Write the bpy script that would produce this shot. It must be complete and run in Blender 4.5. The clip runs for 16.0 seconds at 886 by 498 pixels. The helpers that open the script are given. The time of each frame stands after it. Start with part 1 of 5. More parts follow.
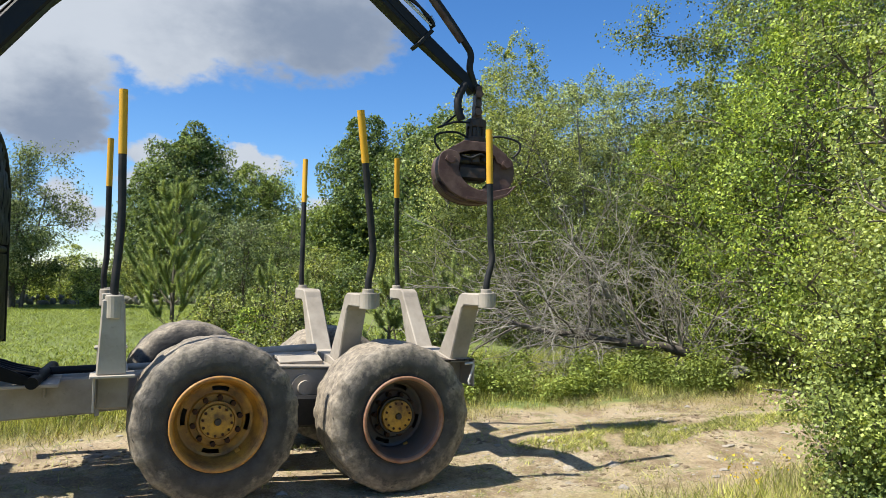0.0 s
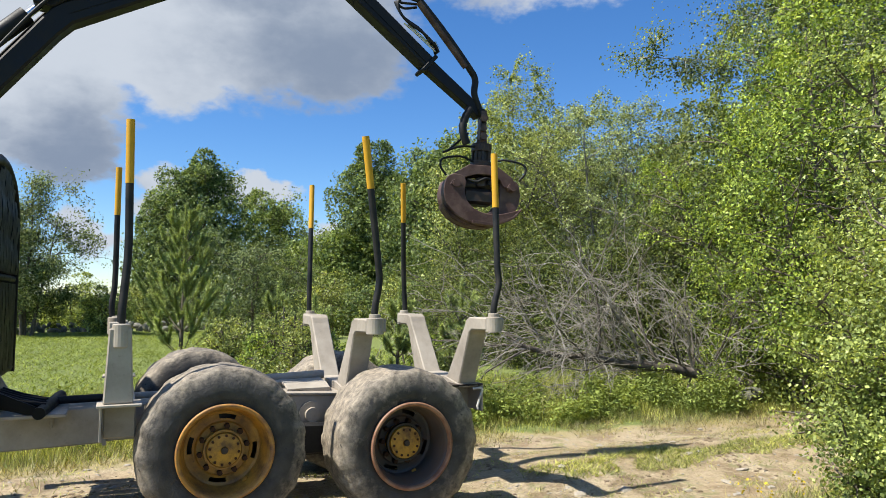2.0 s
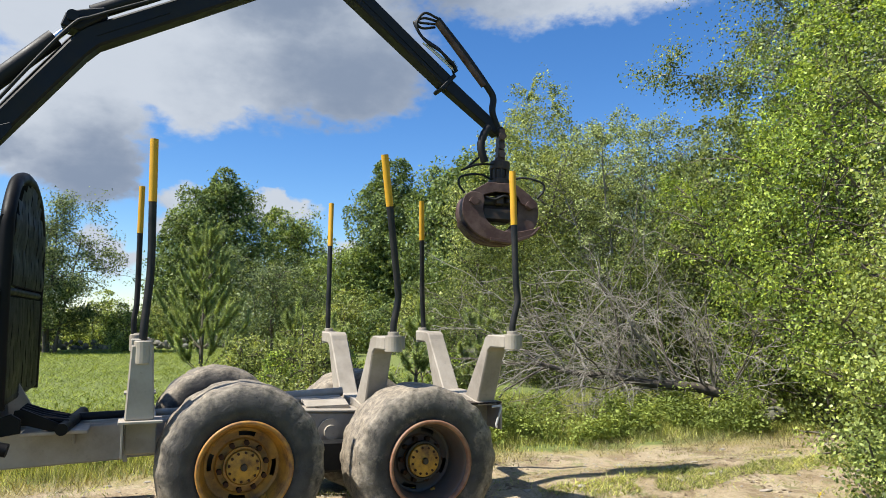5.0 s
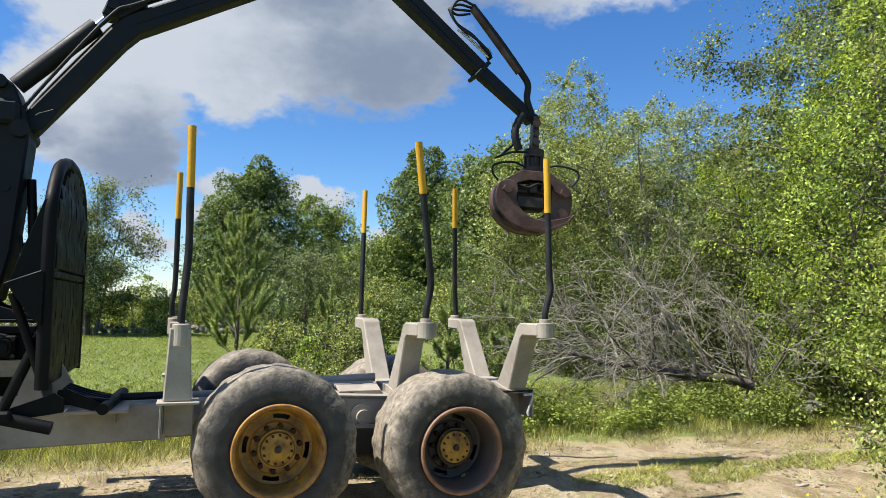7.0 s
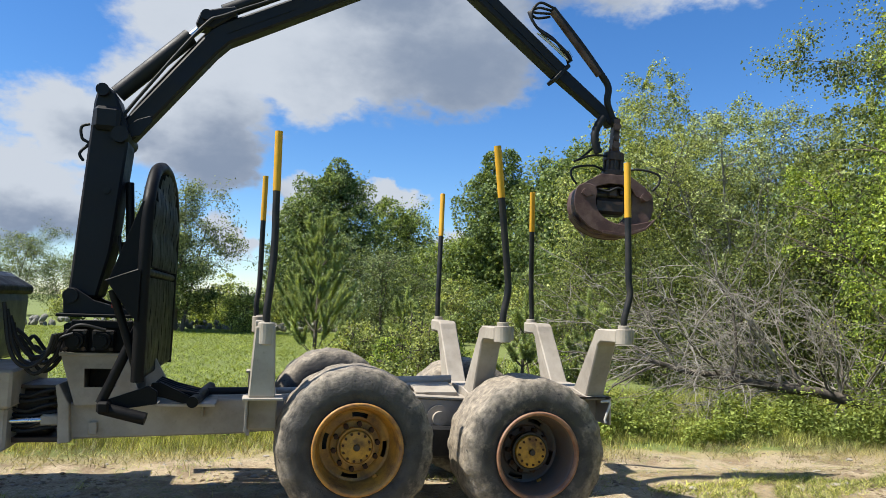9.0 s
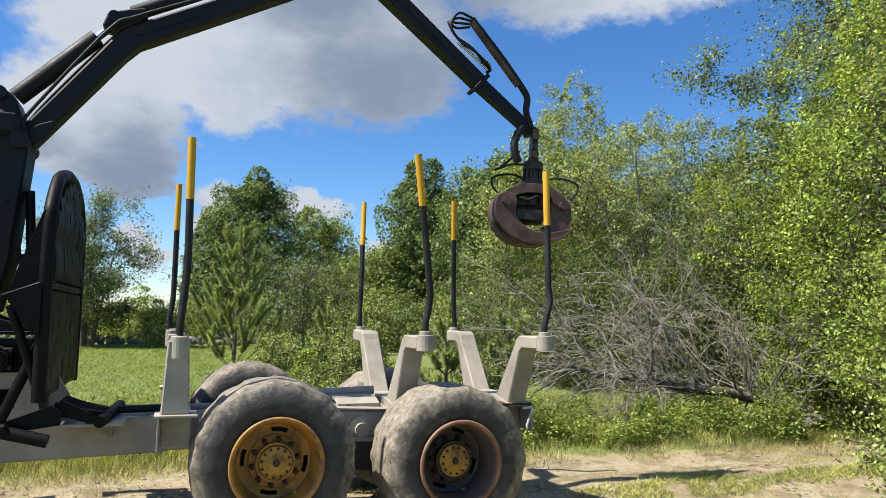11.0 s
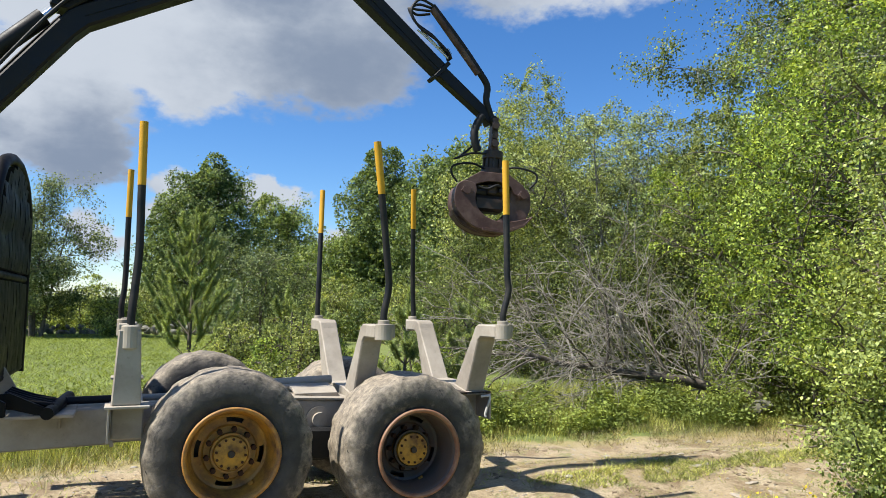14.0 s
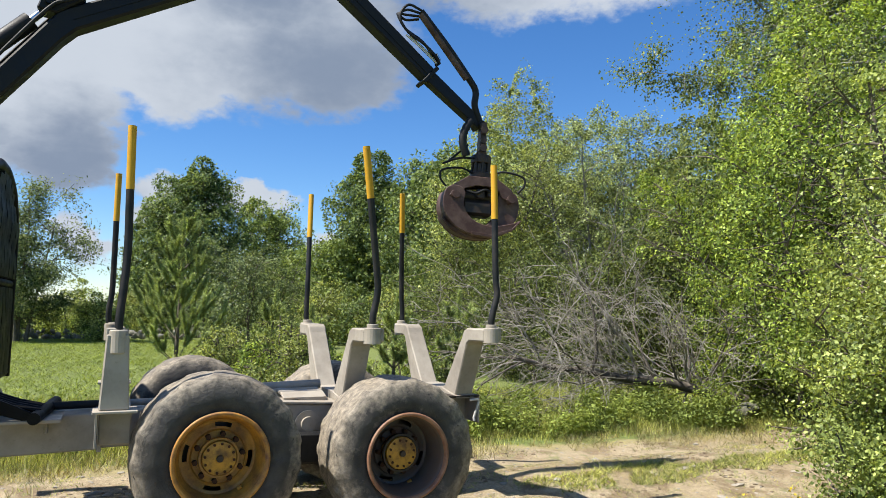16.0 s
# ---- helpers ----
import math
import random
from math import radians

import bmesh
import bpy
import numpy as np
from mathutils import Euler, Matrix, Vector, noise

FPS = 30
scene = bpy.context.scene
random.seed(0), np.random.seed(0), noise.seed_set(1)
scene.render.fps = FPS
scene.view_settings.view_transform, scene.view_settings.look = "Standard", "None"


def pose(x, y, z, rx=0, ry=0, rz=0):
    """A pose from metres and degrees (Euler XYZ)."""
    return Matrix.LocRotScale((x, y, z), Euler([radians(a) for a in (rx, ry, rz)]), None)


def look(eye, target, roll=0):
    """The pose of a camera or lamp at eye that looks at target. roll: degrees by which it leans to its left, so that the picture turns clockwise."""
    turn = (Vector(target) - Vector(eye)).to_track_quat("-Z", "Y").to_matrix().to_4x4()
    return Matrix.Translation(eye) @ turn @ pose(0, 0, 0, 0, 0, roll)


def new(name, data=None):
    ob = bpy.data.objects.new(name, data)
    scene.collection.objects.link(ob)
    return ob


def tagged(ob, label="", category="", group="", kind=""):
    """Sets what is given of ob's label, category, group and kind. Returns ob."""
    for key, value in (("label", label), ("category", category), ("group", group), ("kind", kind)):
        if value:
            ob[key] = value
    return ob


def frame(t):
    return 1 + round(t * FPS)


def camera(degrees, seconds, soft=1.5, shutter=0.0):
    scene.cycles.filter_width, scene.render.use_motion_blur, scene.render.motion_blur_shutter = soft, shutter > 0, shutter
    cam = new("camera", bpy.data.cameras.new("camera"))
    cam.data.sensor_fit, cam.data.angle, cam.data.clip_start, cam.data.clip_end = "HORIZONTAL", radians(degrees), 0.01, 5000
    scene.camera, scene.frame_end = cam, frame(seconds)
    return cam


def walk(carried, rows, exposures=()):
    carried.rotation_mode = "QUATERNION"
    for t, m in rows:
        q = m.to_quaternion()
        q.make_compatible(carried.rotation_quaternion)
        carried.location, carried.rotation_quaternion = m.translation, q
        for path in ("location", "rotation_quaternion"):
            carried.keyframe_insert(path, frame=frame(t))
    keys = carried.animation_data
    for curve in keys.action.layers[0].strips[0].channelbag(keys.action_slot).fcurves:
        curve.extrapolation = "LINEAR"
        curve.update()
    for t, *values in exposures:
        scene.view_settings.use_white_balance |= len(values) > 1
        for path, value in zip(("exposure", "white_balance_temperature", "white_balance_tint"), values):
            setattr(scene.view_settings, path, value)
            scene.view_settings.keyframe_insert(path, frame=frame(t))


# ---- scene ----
cam = camera(62.9, 16.0, soft=0.6)

PATH = [
    (0, (0.089, -0.143, 1.617), (0.928, 1.671, 1.693), 0.7),
    (0.5, (0.088, -0.149, 1.615), (0.925, 1.666, 1.698), 0.4),
    (1, (0.1, -0.151, 1.619), (0.935, 1.664, 1.716), 0.2),
    (1.5, (0.112, -0.149, 1.622), (0.939, 1.668, 1.739), 0.1),
    (2, (0.113, -0.146, 1.629), (0.927, 1.675, 1.768), -0.0),
    (2.5, (0.107, -0.153, 1.623), (0.9, 1.675, 1.787), -0.0),
    (3, (0.106, -0.167, 1.624), (0.881, 1.668, 1.805), -0.1),
    (3.5, (0.107, -0.162, 1.625), (0.872, 1.676, 1.815), -0.1),
    (4, (0.105, -0.16, 1.624), (0.872, 1.677, 1.822), -0.0),
    (6.3, (0.104, -0.148, 1.626), (0.868, 1.693, 1.792), 0.2),
    (6.5, (0.126, -0.154, 1.623), (0.867, 1.696, 1.788), 0.2),
    (7, (0.102, -0.157, 1.616), (0.786, 1.716, 1.772), 0.8),
    (7.5, (0.072, -0.161, 1.608), (0.677, 1.739, 1.761), 1.2),
    (8, (0.063, -0.168, 1.611), (0.6, 1.752, 1.764), 1.7),
    (8.2, (0.064, -0.177, 1.618), (0.581, 1.749, 1.768), 1.8),
    (8.7, (0.062, -0.177, 1.622), (0.547, 1.758, 1.775), 2.0),
    (9.2, (0.065, -0.163, 1.621), (0.566, 1.768, 1.784), 1.8),
    (9.75, (0.072, -0.145, 1.619), (0.625, 1.77, 1.794), 1.4),
    (10.3, (0.08, -0.139, 1.619), (0.695, 1.756, 1.802), 1.1),
    (10.5, (0.085, -0.158, 1.621), (0.723, 1.729, 1.806), 1.0),
    (11, (0.09, -0.145, 1.622), (0.779, 1.723, 1.81), 0.9),
    (11.5, (0.09, -0.143, 1.625), (0.815, 1.712, 1.809), 0.9),
    (12, (0.094, -0.15, 1.617), (0.837, 1.699, 1.794), 0.9),
    (12.5, (0.095, -0.141, 1.617), (0.854, 1.702, 1.785), 0.9),
    (13, (0.104, -0.133, 1.62), (0.874, 1.706, 1.78), 0.9),
    (13.5, (0.104, -0.126, 1.617), (0.886, 1.707, 1.776), 0.9),
    (14, (0.105, -0.124, 1.62), (0.898, 1.705, 1.78), 0.9),
    (14.5, (0.103, -0.132, 1.621), (0.905, 1.693, 1.785), 0.9),
    (15, (0.098, -0.136, 1.62), (0.908, 1.684, 1.789), 0.9),
    (15.5, (0.098, -0.136, 1.618), (0.915, 1.681, 1.79), 0.8),
    (16, (0.093, -0.145, 1.621), (0.915, 1.671, 1.792), 0.8),
]
walk(cam, [(t, look(e, g, r)) for t, e, g, r in PATH])

# ---- sky and sun ----
SUN_ELEV, SUN_AZ = 56.0, -89.0      # degrees; azimuth counted from +y towards +x
sun_from = Vector((math.sin(radians(SUN_AZ)) * math.cos(radians(SUN_ELEV)),
                   math.cos(radians(SUN_AZ)) * math.cos(radians(SUN_ELEV)), math.sin(radians(SUN_ELEV))))
SKY, CLOUD, SUN, EXPO = 0.088, 0.385, 5.0, 0.90
scene.view_settings.exposure = EXPO

world = bpy.data.worlds.new("sky")
scene.world = world
world.use_nodes = True
wt = world.node_tree
wt.nodes.clear()


def wmath(op, a, b=None, c=None):
    n = wt.nodes.new("ShaderNodeMath")
    n.operation = op
    for i, v in enumerate((a, b, c)):
        if v is None:
            continue
        if isinstance(v, (int, float)):
            n.inputs[i].default_value = v
        else:
            wt.links.new(v, n.inputs[i])
    return n.outputs[0]


def smooth(v, lo, hi):
    n = wt.nodes.new("ShaderNodeMapRange")
    n.interpolation_type = "SMOOTHSTEP"
    wt.links.new(v, n.inputs[0])
    n.inputs[1].default_value, n.inputs[2].default_value = lo, hi
    return n.outputs[0]


sky = wt.nodes.new("ShaderNodeTexSky")
sky.sky_type = "NISHITA"
sky.sun_disc = False
sky.sun_elevation = radians(SUN_ELEV)
sky.sun_rotation = radians(SUN_AZ)
sky.altitude = 1200
sky.air_density, sky.dust_density, sky.ozone_density = 1.15, 0.0, 6.0
way = wt.nodes.new("ShaderNodeTexCoord").outputs["Generated"]
sep = wt.nodes.new("ShaderNodeSeparateXYZ")
wt.links.new(way, sep.inputs[0])
az = wmath("MULTIPLY", wmath("ARCTAN2", sep.outputs[0], sep.outputs[1]), 57.2958)
el = wmath("MULTIPLY", wmath("ARCSINE", sep.outputs[2]), 57.2958)


def wnoise(scale, detail, rough=0.55, stretch=(1, 1, 1.8)):
    m = wt.nodes.new("ShaderNodeMapping")
    m.inputs["Scale"].default_value = stretch
    wt.links.new(way, m.inputs[0])
    n = wt.nodes.new("ShaderNodeTexNoise")
    n.inputs["Scale"].default_value, n.inputs["Detail"].default_value, n.inputs["Roughness"].default_value = scale, detail, rough
    wt.links.new(m.outputs[0], n.inputs[0])
    return n.outputs["Fac"]


def wwarp(scale, detail, offset):
    """Two noise channels from -0.5 to 0.5, to bend the clouds' outlines."""
    m = wt.nodes.new("ShaderNodeMapping")
    m.inputs["Scale"].default_value, m.inputs["Location"].default_value = (1, 1, 1.5), (offset, 0, 0)
    wt.links.new(way, m.inputs[0])
    n = wt.nodes.new("ShaderNodeTexNoise")
    n.inputs["Scale"].default_value, n.inputs["Detail"].default_value, n.inputs["Roughness"].default_value = scale, detail, 0.55
    wt.links.new(m.outputs[0], n.inputs[0])
    s = wt.nodes.new("ShaderNodeSeparateColor")
    wt.links.new(n.outputs["Color"], s.inputs[0])
    return wmath("SUBTRACT", s.outputs[0], 0.5), wmath("SUBTRACT", s.outputs[1], 0.5)


big, fine, finest = wnoise(7.0, 6, 0.55), wnoise(26.0, 5, 0.6), wnoise(80.0, 3, 0.6)
flat_az, flat_el = az, el
for scale, reach, offset in ((8.0, 8.0, 3.0), (24.0, 3.4, 11.0), (70.0, 1.0, 23.0)):
    wx, wy = wwarp(scale, 4, offset)
    az = wmath("ADD", az, wmath("MULTIPLY", wx, reach))
    el = wmath("ADD", el, wmath("MULTIPLY", wy, reach * 0.62))


def blobs(rows):
    """The greatest of several soft ellipses: azimuth, elevation, half width, half height (degrees)."""
    best = None
    for a, e, w, h in rows:
        dx = wmath("MULTIPLY", wmath("SUBTRACT", az, a), 1 / w)
        dy = wmath("MULTIPLY", wmath("SUBTRACT", el, e), 1 / h)
        d = wmath("SUBTRACT", 1.0, wmath("SQRT", wmath("ADD", wmath("MULTIPLY", dx, dx), wmath("MULTIPLY", dy, dy))))
        best = d if best is None else wmath("MAXIMUM", best, d)
    return best


# one wide cumulus deck, a lower bank beside it, and small puffs over the far trees
field = blobs([(9, 23.5, 15, 9.5), (-1, 20, 11, 7.0), (-6, 14, 8, 6.5), (-13, 12.0, 7, 3.6), (-17, 7.0, 7.5, 4.6), (14, 18.2, 8, 4.2), (4, 17.5, 8, 4.2), (-4, 11.5, 4.5, 4.0),
               (31, 26.0, 17, 4.4), (2.8, 8.0, 2.6, 1.7), (9.4, 8.4, 3.9, 1.25), (-2.6, 4.6, 2.6, 2.5), (14.8, 4.9, 2.3, 1.6), (-24, 8, 9, 6), (39, 3.0, 12, 3.2)])
shade = blobs([(15.0, 18.0, 10.0, 6.5), (-3.5, 10.6, 6.0, 4.2), (22, 24.5, 9, 4.0), (-10, 12.0, 5, 1.8), (-15, 4.2, 9, 2.2), (10, 24, 8, 4)])
# the rest of the sky carries broken cumulus of the same kind
rest = wmath("SUBTRACT", wmath("MULTIPLY", wnoise(2.6, 4), 3.2), 1.5)
away = smooth(flat_el, 34, 44)
field = wmath("MAXIMUM", field, wmath("ADD", wmath("MULTIPLY", rest, away), wmath("MULTIPLY", wmath("SUBTRACT", away, 1.0), 3.0)))
puff = wmath("ADD", wmath("MULTIPLY", wmath("SUBTRACT", big, 0.5), 0.45),
             wmath("ADD", wmath("MULTIPLY", wmath("SUBTRACT", fine, 0.5), 0.30), wmath("MULTIPLY", wmath("SUBTRACT", finest, 0.5), 0.16)))
dens = wmath("ADD", field, puff)
mask = smooth(dens, 0.0, 0.36)
lump = wmath("ADD", wmath("MULTIPLY", wmath("SUBTRACT", big, 0.5), 1.1), wmath("MULTIPLY", wmath("SUBTRACT", fine, 0.5), 0.40))
under = smooth(wmath("ADD", wmath("MAXIMUM", shade, -0.55), lump), -0.45, 0.95)
mix1 = wt.nodes.new("ShaderNodeMix")
mix1.data_type = "RGBA"
wt.links.new(under, mix1.inputs[0])
mix1.inputs[6].default_value = (0.85, 0.93, 1.05, 1)
mix1.inputs[7].default_value = (0.35, 0.44, 0.60, 1)
bg_sky, bg_cloud = wt.nodes.new("ShaderNodeBackground"), wt.nodes.new("ShaderNodeBackground")
tint = wt.nodes.new("ShaderNodeHueSaturation")
tint.inputs["Saturation"].default_value = 1.2
tint.inputs["Hue"].default_value = 0.505
wt.links.new(sky.outputs[0], tint.inputs["Color"])
wt.links.new(tint.outputs[0], bg_sky.inputs[0])
bg_sky.inputs[1].default_value = SKY
wt.links.new(mix1.outputs[2], bg_cloud.inputs[0])
bg_cloud.inputs[1].default_value = CLOUD
msh = wt.nodes.new("ShaderNodeMixShader")
wt.links.new(mask, msh.inputs[0])
wt.links.new(bg_sky.outputs[0], msh.inputs[1])
wt.links.new(bg_cloud.outputs[0], msh.inputs[2])
wout = wt.nodes.new("ShaderNodeOutputWorld")
wt.links.new(msh.outputs[0], wout.inputs[0])

lamp = bpy.data.lights.new("sun", "SUN")
lamp.energy, lamp.angle, lamp.color = SUN, radians(0.55), (1.0, 0.95, 0.86)
sun = new("sun", lamp)
sun.matrix_world = look(sun_from * 60, (0, 0, 0))


# ---- materials ----
def material(name):
    m = bpy.data.materials.new(name)
    m.use_nodes = True
    t = m.node_tree
    return m, t, t.nodes["Principled BSDF"]


def noise_fac(t, scale, detail=6, rough=0.6, coord=None, stretch=None):
    n = t.nodes.new("ShaderNodeTexNoise")
    n.inputs["Scale"].default_value, n.inputs["Detail"].default_value, n.inputs["Roughness"].default_value = scale, detail, rough
    c = coord or t.nodes.new("ShaderNodeTexCoord").outputs["Object"]
    if stretch:
        m = t.nodes.new("ShaderNodeMapping")
        m.inputs["Scale"].default_value = stretch
        t.links.new(c, m.inputs[0])
        c = m.outputs[0]
    t.links.new(c, n.inputs[0])
    return n.outputs["Fac"]


def ramp(t, fac, stops):
    r = t.nodes.new("ShaderNodeValToRGB")
    while len(r.color_ramp.elements) < len(stops):
        r.color_ramp.elements.new(0.5)
    for e, (p, c) in zip(r.color_ramp.elements, stops):
        e.position, e.color = p, (*c, 1) if len(c) == 3 else c
    t.links.new(fac, r.inputs[0])
    return r.outputs[0]


def blend(t, fac, a, b, mode="MIX"):
    n = t.nodes.new("ShaderNodeMix")
    n.data_type, n.blend_type = "RGBA", mode
    for slot, v in ((0, fac), (6, a), (7, b)):
        if isinstance(v, (int, float)):
            n.inputs[slot].default_value = v
        elif isinstance(v, tuple):
            n.inputs[slot].default_value = (*v, 1)
        else:
            t.links.new(v, n.inputs[slot])
    return n.outputs[2]


def bump(t, shader, height, strength, distance=0.01):
    b = t.nodes.new("ShaderNodeBump")
    b.inputs["Strength"].default_value, b.inputs["Distance"].default_value = strength, distance
    t.links.new(height, b.inputs["Height"])
    t.links.new(b.outputs[0], shader.inputs["Normal"])


def painted(name, base, worn, amount=0.5, scale=5.0, rough=0.45, metal=0.0, grain=0.25, spec=0.5):
    """Paint or coating with stains at two scales and chips."""
    m, t, p = material(name)
    f1, f2 = noise_fac(t, scale, 8, 0.65), noise_fac(t, scale * 9, 5, 0.7)
    c1 = ramp(t, f1, [(0.40, base), (0.68, tuple(b + (w - b) * amount for b, w in zip(base, worn)))])
    c2 = ramp(t, f2, [(0.60, (0, 0, 0)), (0.72, (1, 1, 1))])
    t.links.new(blend(t, blend(t, 1.0, c2, (amount * 0.7,) * 3, "MULTIPLY"), c1, worn), p.inputs["Base Color"])
    t.links.new(ramp(t, f1, [(0.3, (rough - 0.1,) * 3), (0.7, (rough + 0.18,) * 3)]), p.inputs["Roughness"])
    p.inputs["Metallic"].default_value = metal
    p.inputs["Specular IOR Level"].default_value = spec
    bump(t, p, f2, grain, 0.004)
    return m


GREY = painted("grey_paint", (0.360, 0.320, 0.264), (0.165, 0.14, 0.11), 0.6, 3.0, 0.6, spec=0.3)
BLACK = painted("black_paint", (0.0085, 0.0088, 0.0108), (0.022, 0.021, 0.021), 0.5, 4.0, 0.50, spec=0.24)
GATEBLACK = painted("deep_black", (0.0040, 0.0040, 0.0046), (0.012, 0.0115, 0.011), 0.4, 5.0, 0.5, spec=0.14)
STAKE = painted("stake_black", (0.013, 0.014, 0.015), (0.050, 0.045, 0.040), 0.6, 6.0, 0.5, spec=0.22)
YELLOW = painted("stake_yellow", (0.60, 0.32, 0.018), (0.42, 0.22, 0.03), 0.5, 8.0, 0.6, spec=0.3)
OCHRE = painted("ochre_rim", (0.44, 0.20, 0.024), (0.085, 0.036, 0.016), 0.85, 7.0, 0.5)
HUBYELLOW = painted("hub_yellow", (0.50, 0.245, 0.022), (0.09, 0.035, 0.014), 0.9, 12.0, 0.5)
LIPRUST = painted("rusty_lip", (0.20, 0.082, 0.040), (0.34, 0.20, 0.12), 0.9, 9.0, 0.55)
LIPWORN = painted("worn_lip", (0.44, 0.21, 0.035), (0.17, 0.075, 0.035), 1.0, 11.0, 0.55)
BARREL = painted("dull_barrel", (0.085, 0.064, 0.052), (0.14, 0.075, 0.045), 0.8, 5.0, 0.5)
WHITEPAINT = painted("white_bracket", (0.62, 0.60, 0.56), (0.35, 0.32, 0.28), 0.5, 12.0, 0.6)
NUTRUST = painted("rusty_nut", (0.040, 0.017, 0.009), (0.075, 0.034, 0.018), 0.7, 20.0, 0.7, spec=0.12)
DARKIRON = painted("dark_iron", (0.028, 0.022, 0.02), (0.09, 0.05, 0.03), 0.6, 12.0, 0.5, 0.3)
GRAPPLE = painted("grapple_brown", (0.060, 0.031, 0.025), (0.15, 0.100, 0.082), 0.75, 7.0, 0.58, 0.0, spec=0.3)
HOSE_SHADE = painted("hose_and_shade_black", (0.010, 0.010, 0.0105), (0.03, 0.029, 0.028), 0.5, 14.0, 0.5, spec=0.25)
STEEL = painted("bright_rod", (0.62, 0.62, 0.62), (0.4, 0.4, 0.4), 0.3, 10.0, 0.16, 1.0, 0.05)
BLUE = painted("dark_blue_panel", (0.012, 0.03, 0.065), (0.03, 0.04, 0.05), 0.4, 4.0, 0.4)
RED = painted("red_mark", (0.45, 0.05, 0.02), (0.3, 0.05, 0.03), 0.4, 8.0, 0.5)
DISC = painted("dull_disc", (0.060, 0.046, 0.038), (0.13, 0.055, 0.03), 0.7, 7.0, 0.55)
PALE = painted("pale_stone", (0.34, 0.305, 0.25), (0.22, 0.18, 0.14), 0.8, 6.0, 0.9)
MOSSY = painted("mossy_stone", (0.13, 0.125, 0.10), (0.07, 0.08, 0.04), 0.8, 3.0, 0.9)
STONE = painted("field_stone", (0.20, 0.188, 0.165), (0.13, 0.14, 0.10), 0.8, 2.0, 0.85)
BARK = painted("bark", (0.085, 0.068, 0.05), (0.16, 0.14, 0.11), 0.8, 9.0, 0.9)
ALDERBARK = painted("alder_bark", (0.24, 0.23, 0.205), (0.10, 0.09, 0.075), 0.8, 4.0, 0.9)
WHITEBARK = painted("birch_bark", (0.32, 0.30, 0.265), (0.06, 0.055, 0.05), 0.8, 5.0, 0.8)
DEADWOOD = painted("dead_wood", (0.33, 0.305, 0.262), (0.085, 0.07, 0.052), 0.9, 5.0, 0.9)
DEADDARK = painted("dark_dead_wood", (0.05, 0.042, 0.034), (0.2, 0.17, 0.14), 0.8, 6.0, 0.9)


def tyre_material(name, clean):
    """Dark rubber, dusty and scuffed towards the tread, with patches of dried mud and fine cuts; clean keeps the side walls dark."""
    m, t, p = material(name)
    f1, f2, f3 = noise_fac(t, 5.5, 6, 0.66), noise_fac(t, 22, 6, 0.66), noise_fac(t, 9, 5, 0.6)
    cuts = noise_fac(t, 7, 8, 0.75, stretch=(1, 6, 1))
    sepa = t.nodes.new("ShaderNodeSeparateXYZ")
    t.links.new(t.nodes.new("ShaderNodeTexCoord").outputs["Object"], sepa.inputs[0])
    cmb = t.nodes.new("ShaderNodeCombineXYZ")
    t.links.new(sepa.outputs[0], cmb.inputs[0])
    t.links.new(sepa.outputs[2], cmb.inputs[1])
    r2 = t.nodes.new("ShaderNodeVectorMath")
    r2.operation = "LENGTH"
    t.links.new(cmb.outputs[0], r2.inputs[0])
    rad = t.nodes.new("ShaderNodeMapRange")
    t.links.new(r2.outputs["Value"], rad.inputs[0])
    rad.inputs[1].default_value, rad.inputs[2].default_value = 0.42, 0.575
    wide = t.nodes.new("ShaderNodeMath")
    wide.operation = "MULTIPLY_ADD"
    t.links.new(rad.outputs[0], wide.inputs[0])
    wide.inputs[1].default_value = 0.36
    t.links.new(f1, wide.inputs[2])
    rubber = ramp(t, f3, [(0.3, (0.020, 0.0185, 0.017)), (0.7, (0.054, 0.049, 0.043))])
    mud = ramp(t, f2, [(0.32, (0.13, 0.107, 0.078)), (0.70, (0.42, 0.355, 0.265))])
    grey = ramp(t, cuts, [(0.41, (0.022, 0.019, 0.016)), (0.60, (0.215, 0.184, 0.144))])
    c = blend(t, ramp(t, rad.outputs[0], [(0.1 + 0.3 * clean, (0, 0, 0)), (0.7 + 0.2 * clean, (0.85,) * 3)]), rubber, grey)
    c = blend(t, ramp(t, wide.outputs[0], [(0.58 + 0.16 * clean, (0, 0, 0)), (0.92 + 0.1 * clean, (0.85,) * 3)]), c, mud)
    scar = ramp(t, noise_fac(t, 16, 3, 0.5, stretch=(1, 3, 1)), [(0.27, (0.8,) * 3), (0.31, (0, 0, 0))])
    t.links.new(blend(t, scar, c, (0.015, 0.015, 0.015)), p.inputs["Base Color"])
    p.inputs["Roughness"].default_value = 0.66
    sm = t.nodes.new("ShaderNodeMath")
    sm.operation = "ADD"
    t.links.new(f2, sm.inputs[0])
    t.links.new(cuts, sm.inputs[1])
    bump(t, p, sm.outputs[0], 0.75, 0.010)
    return m


TYRE, TYRE_DUSTY = tyre_material("worn_tyre", 0.45), tyre_material("dusty_tyre", -0.25)


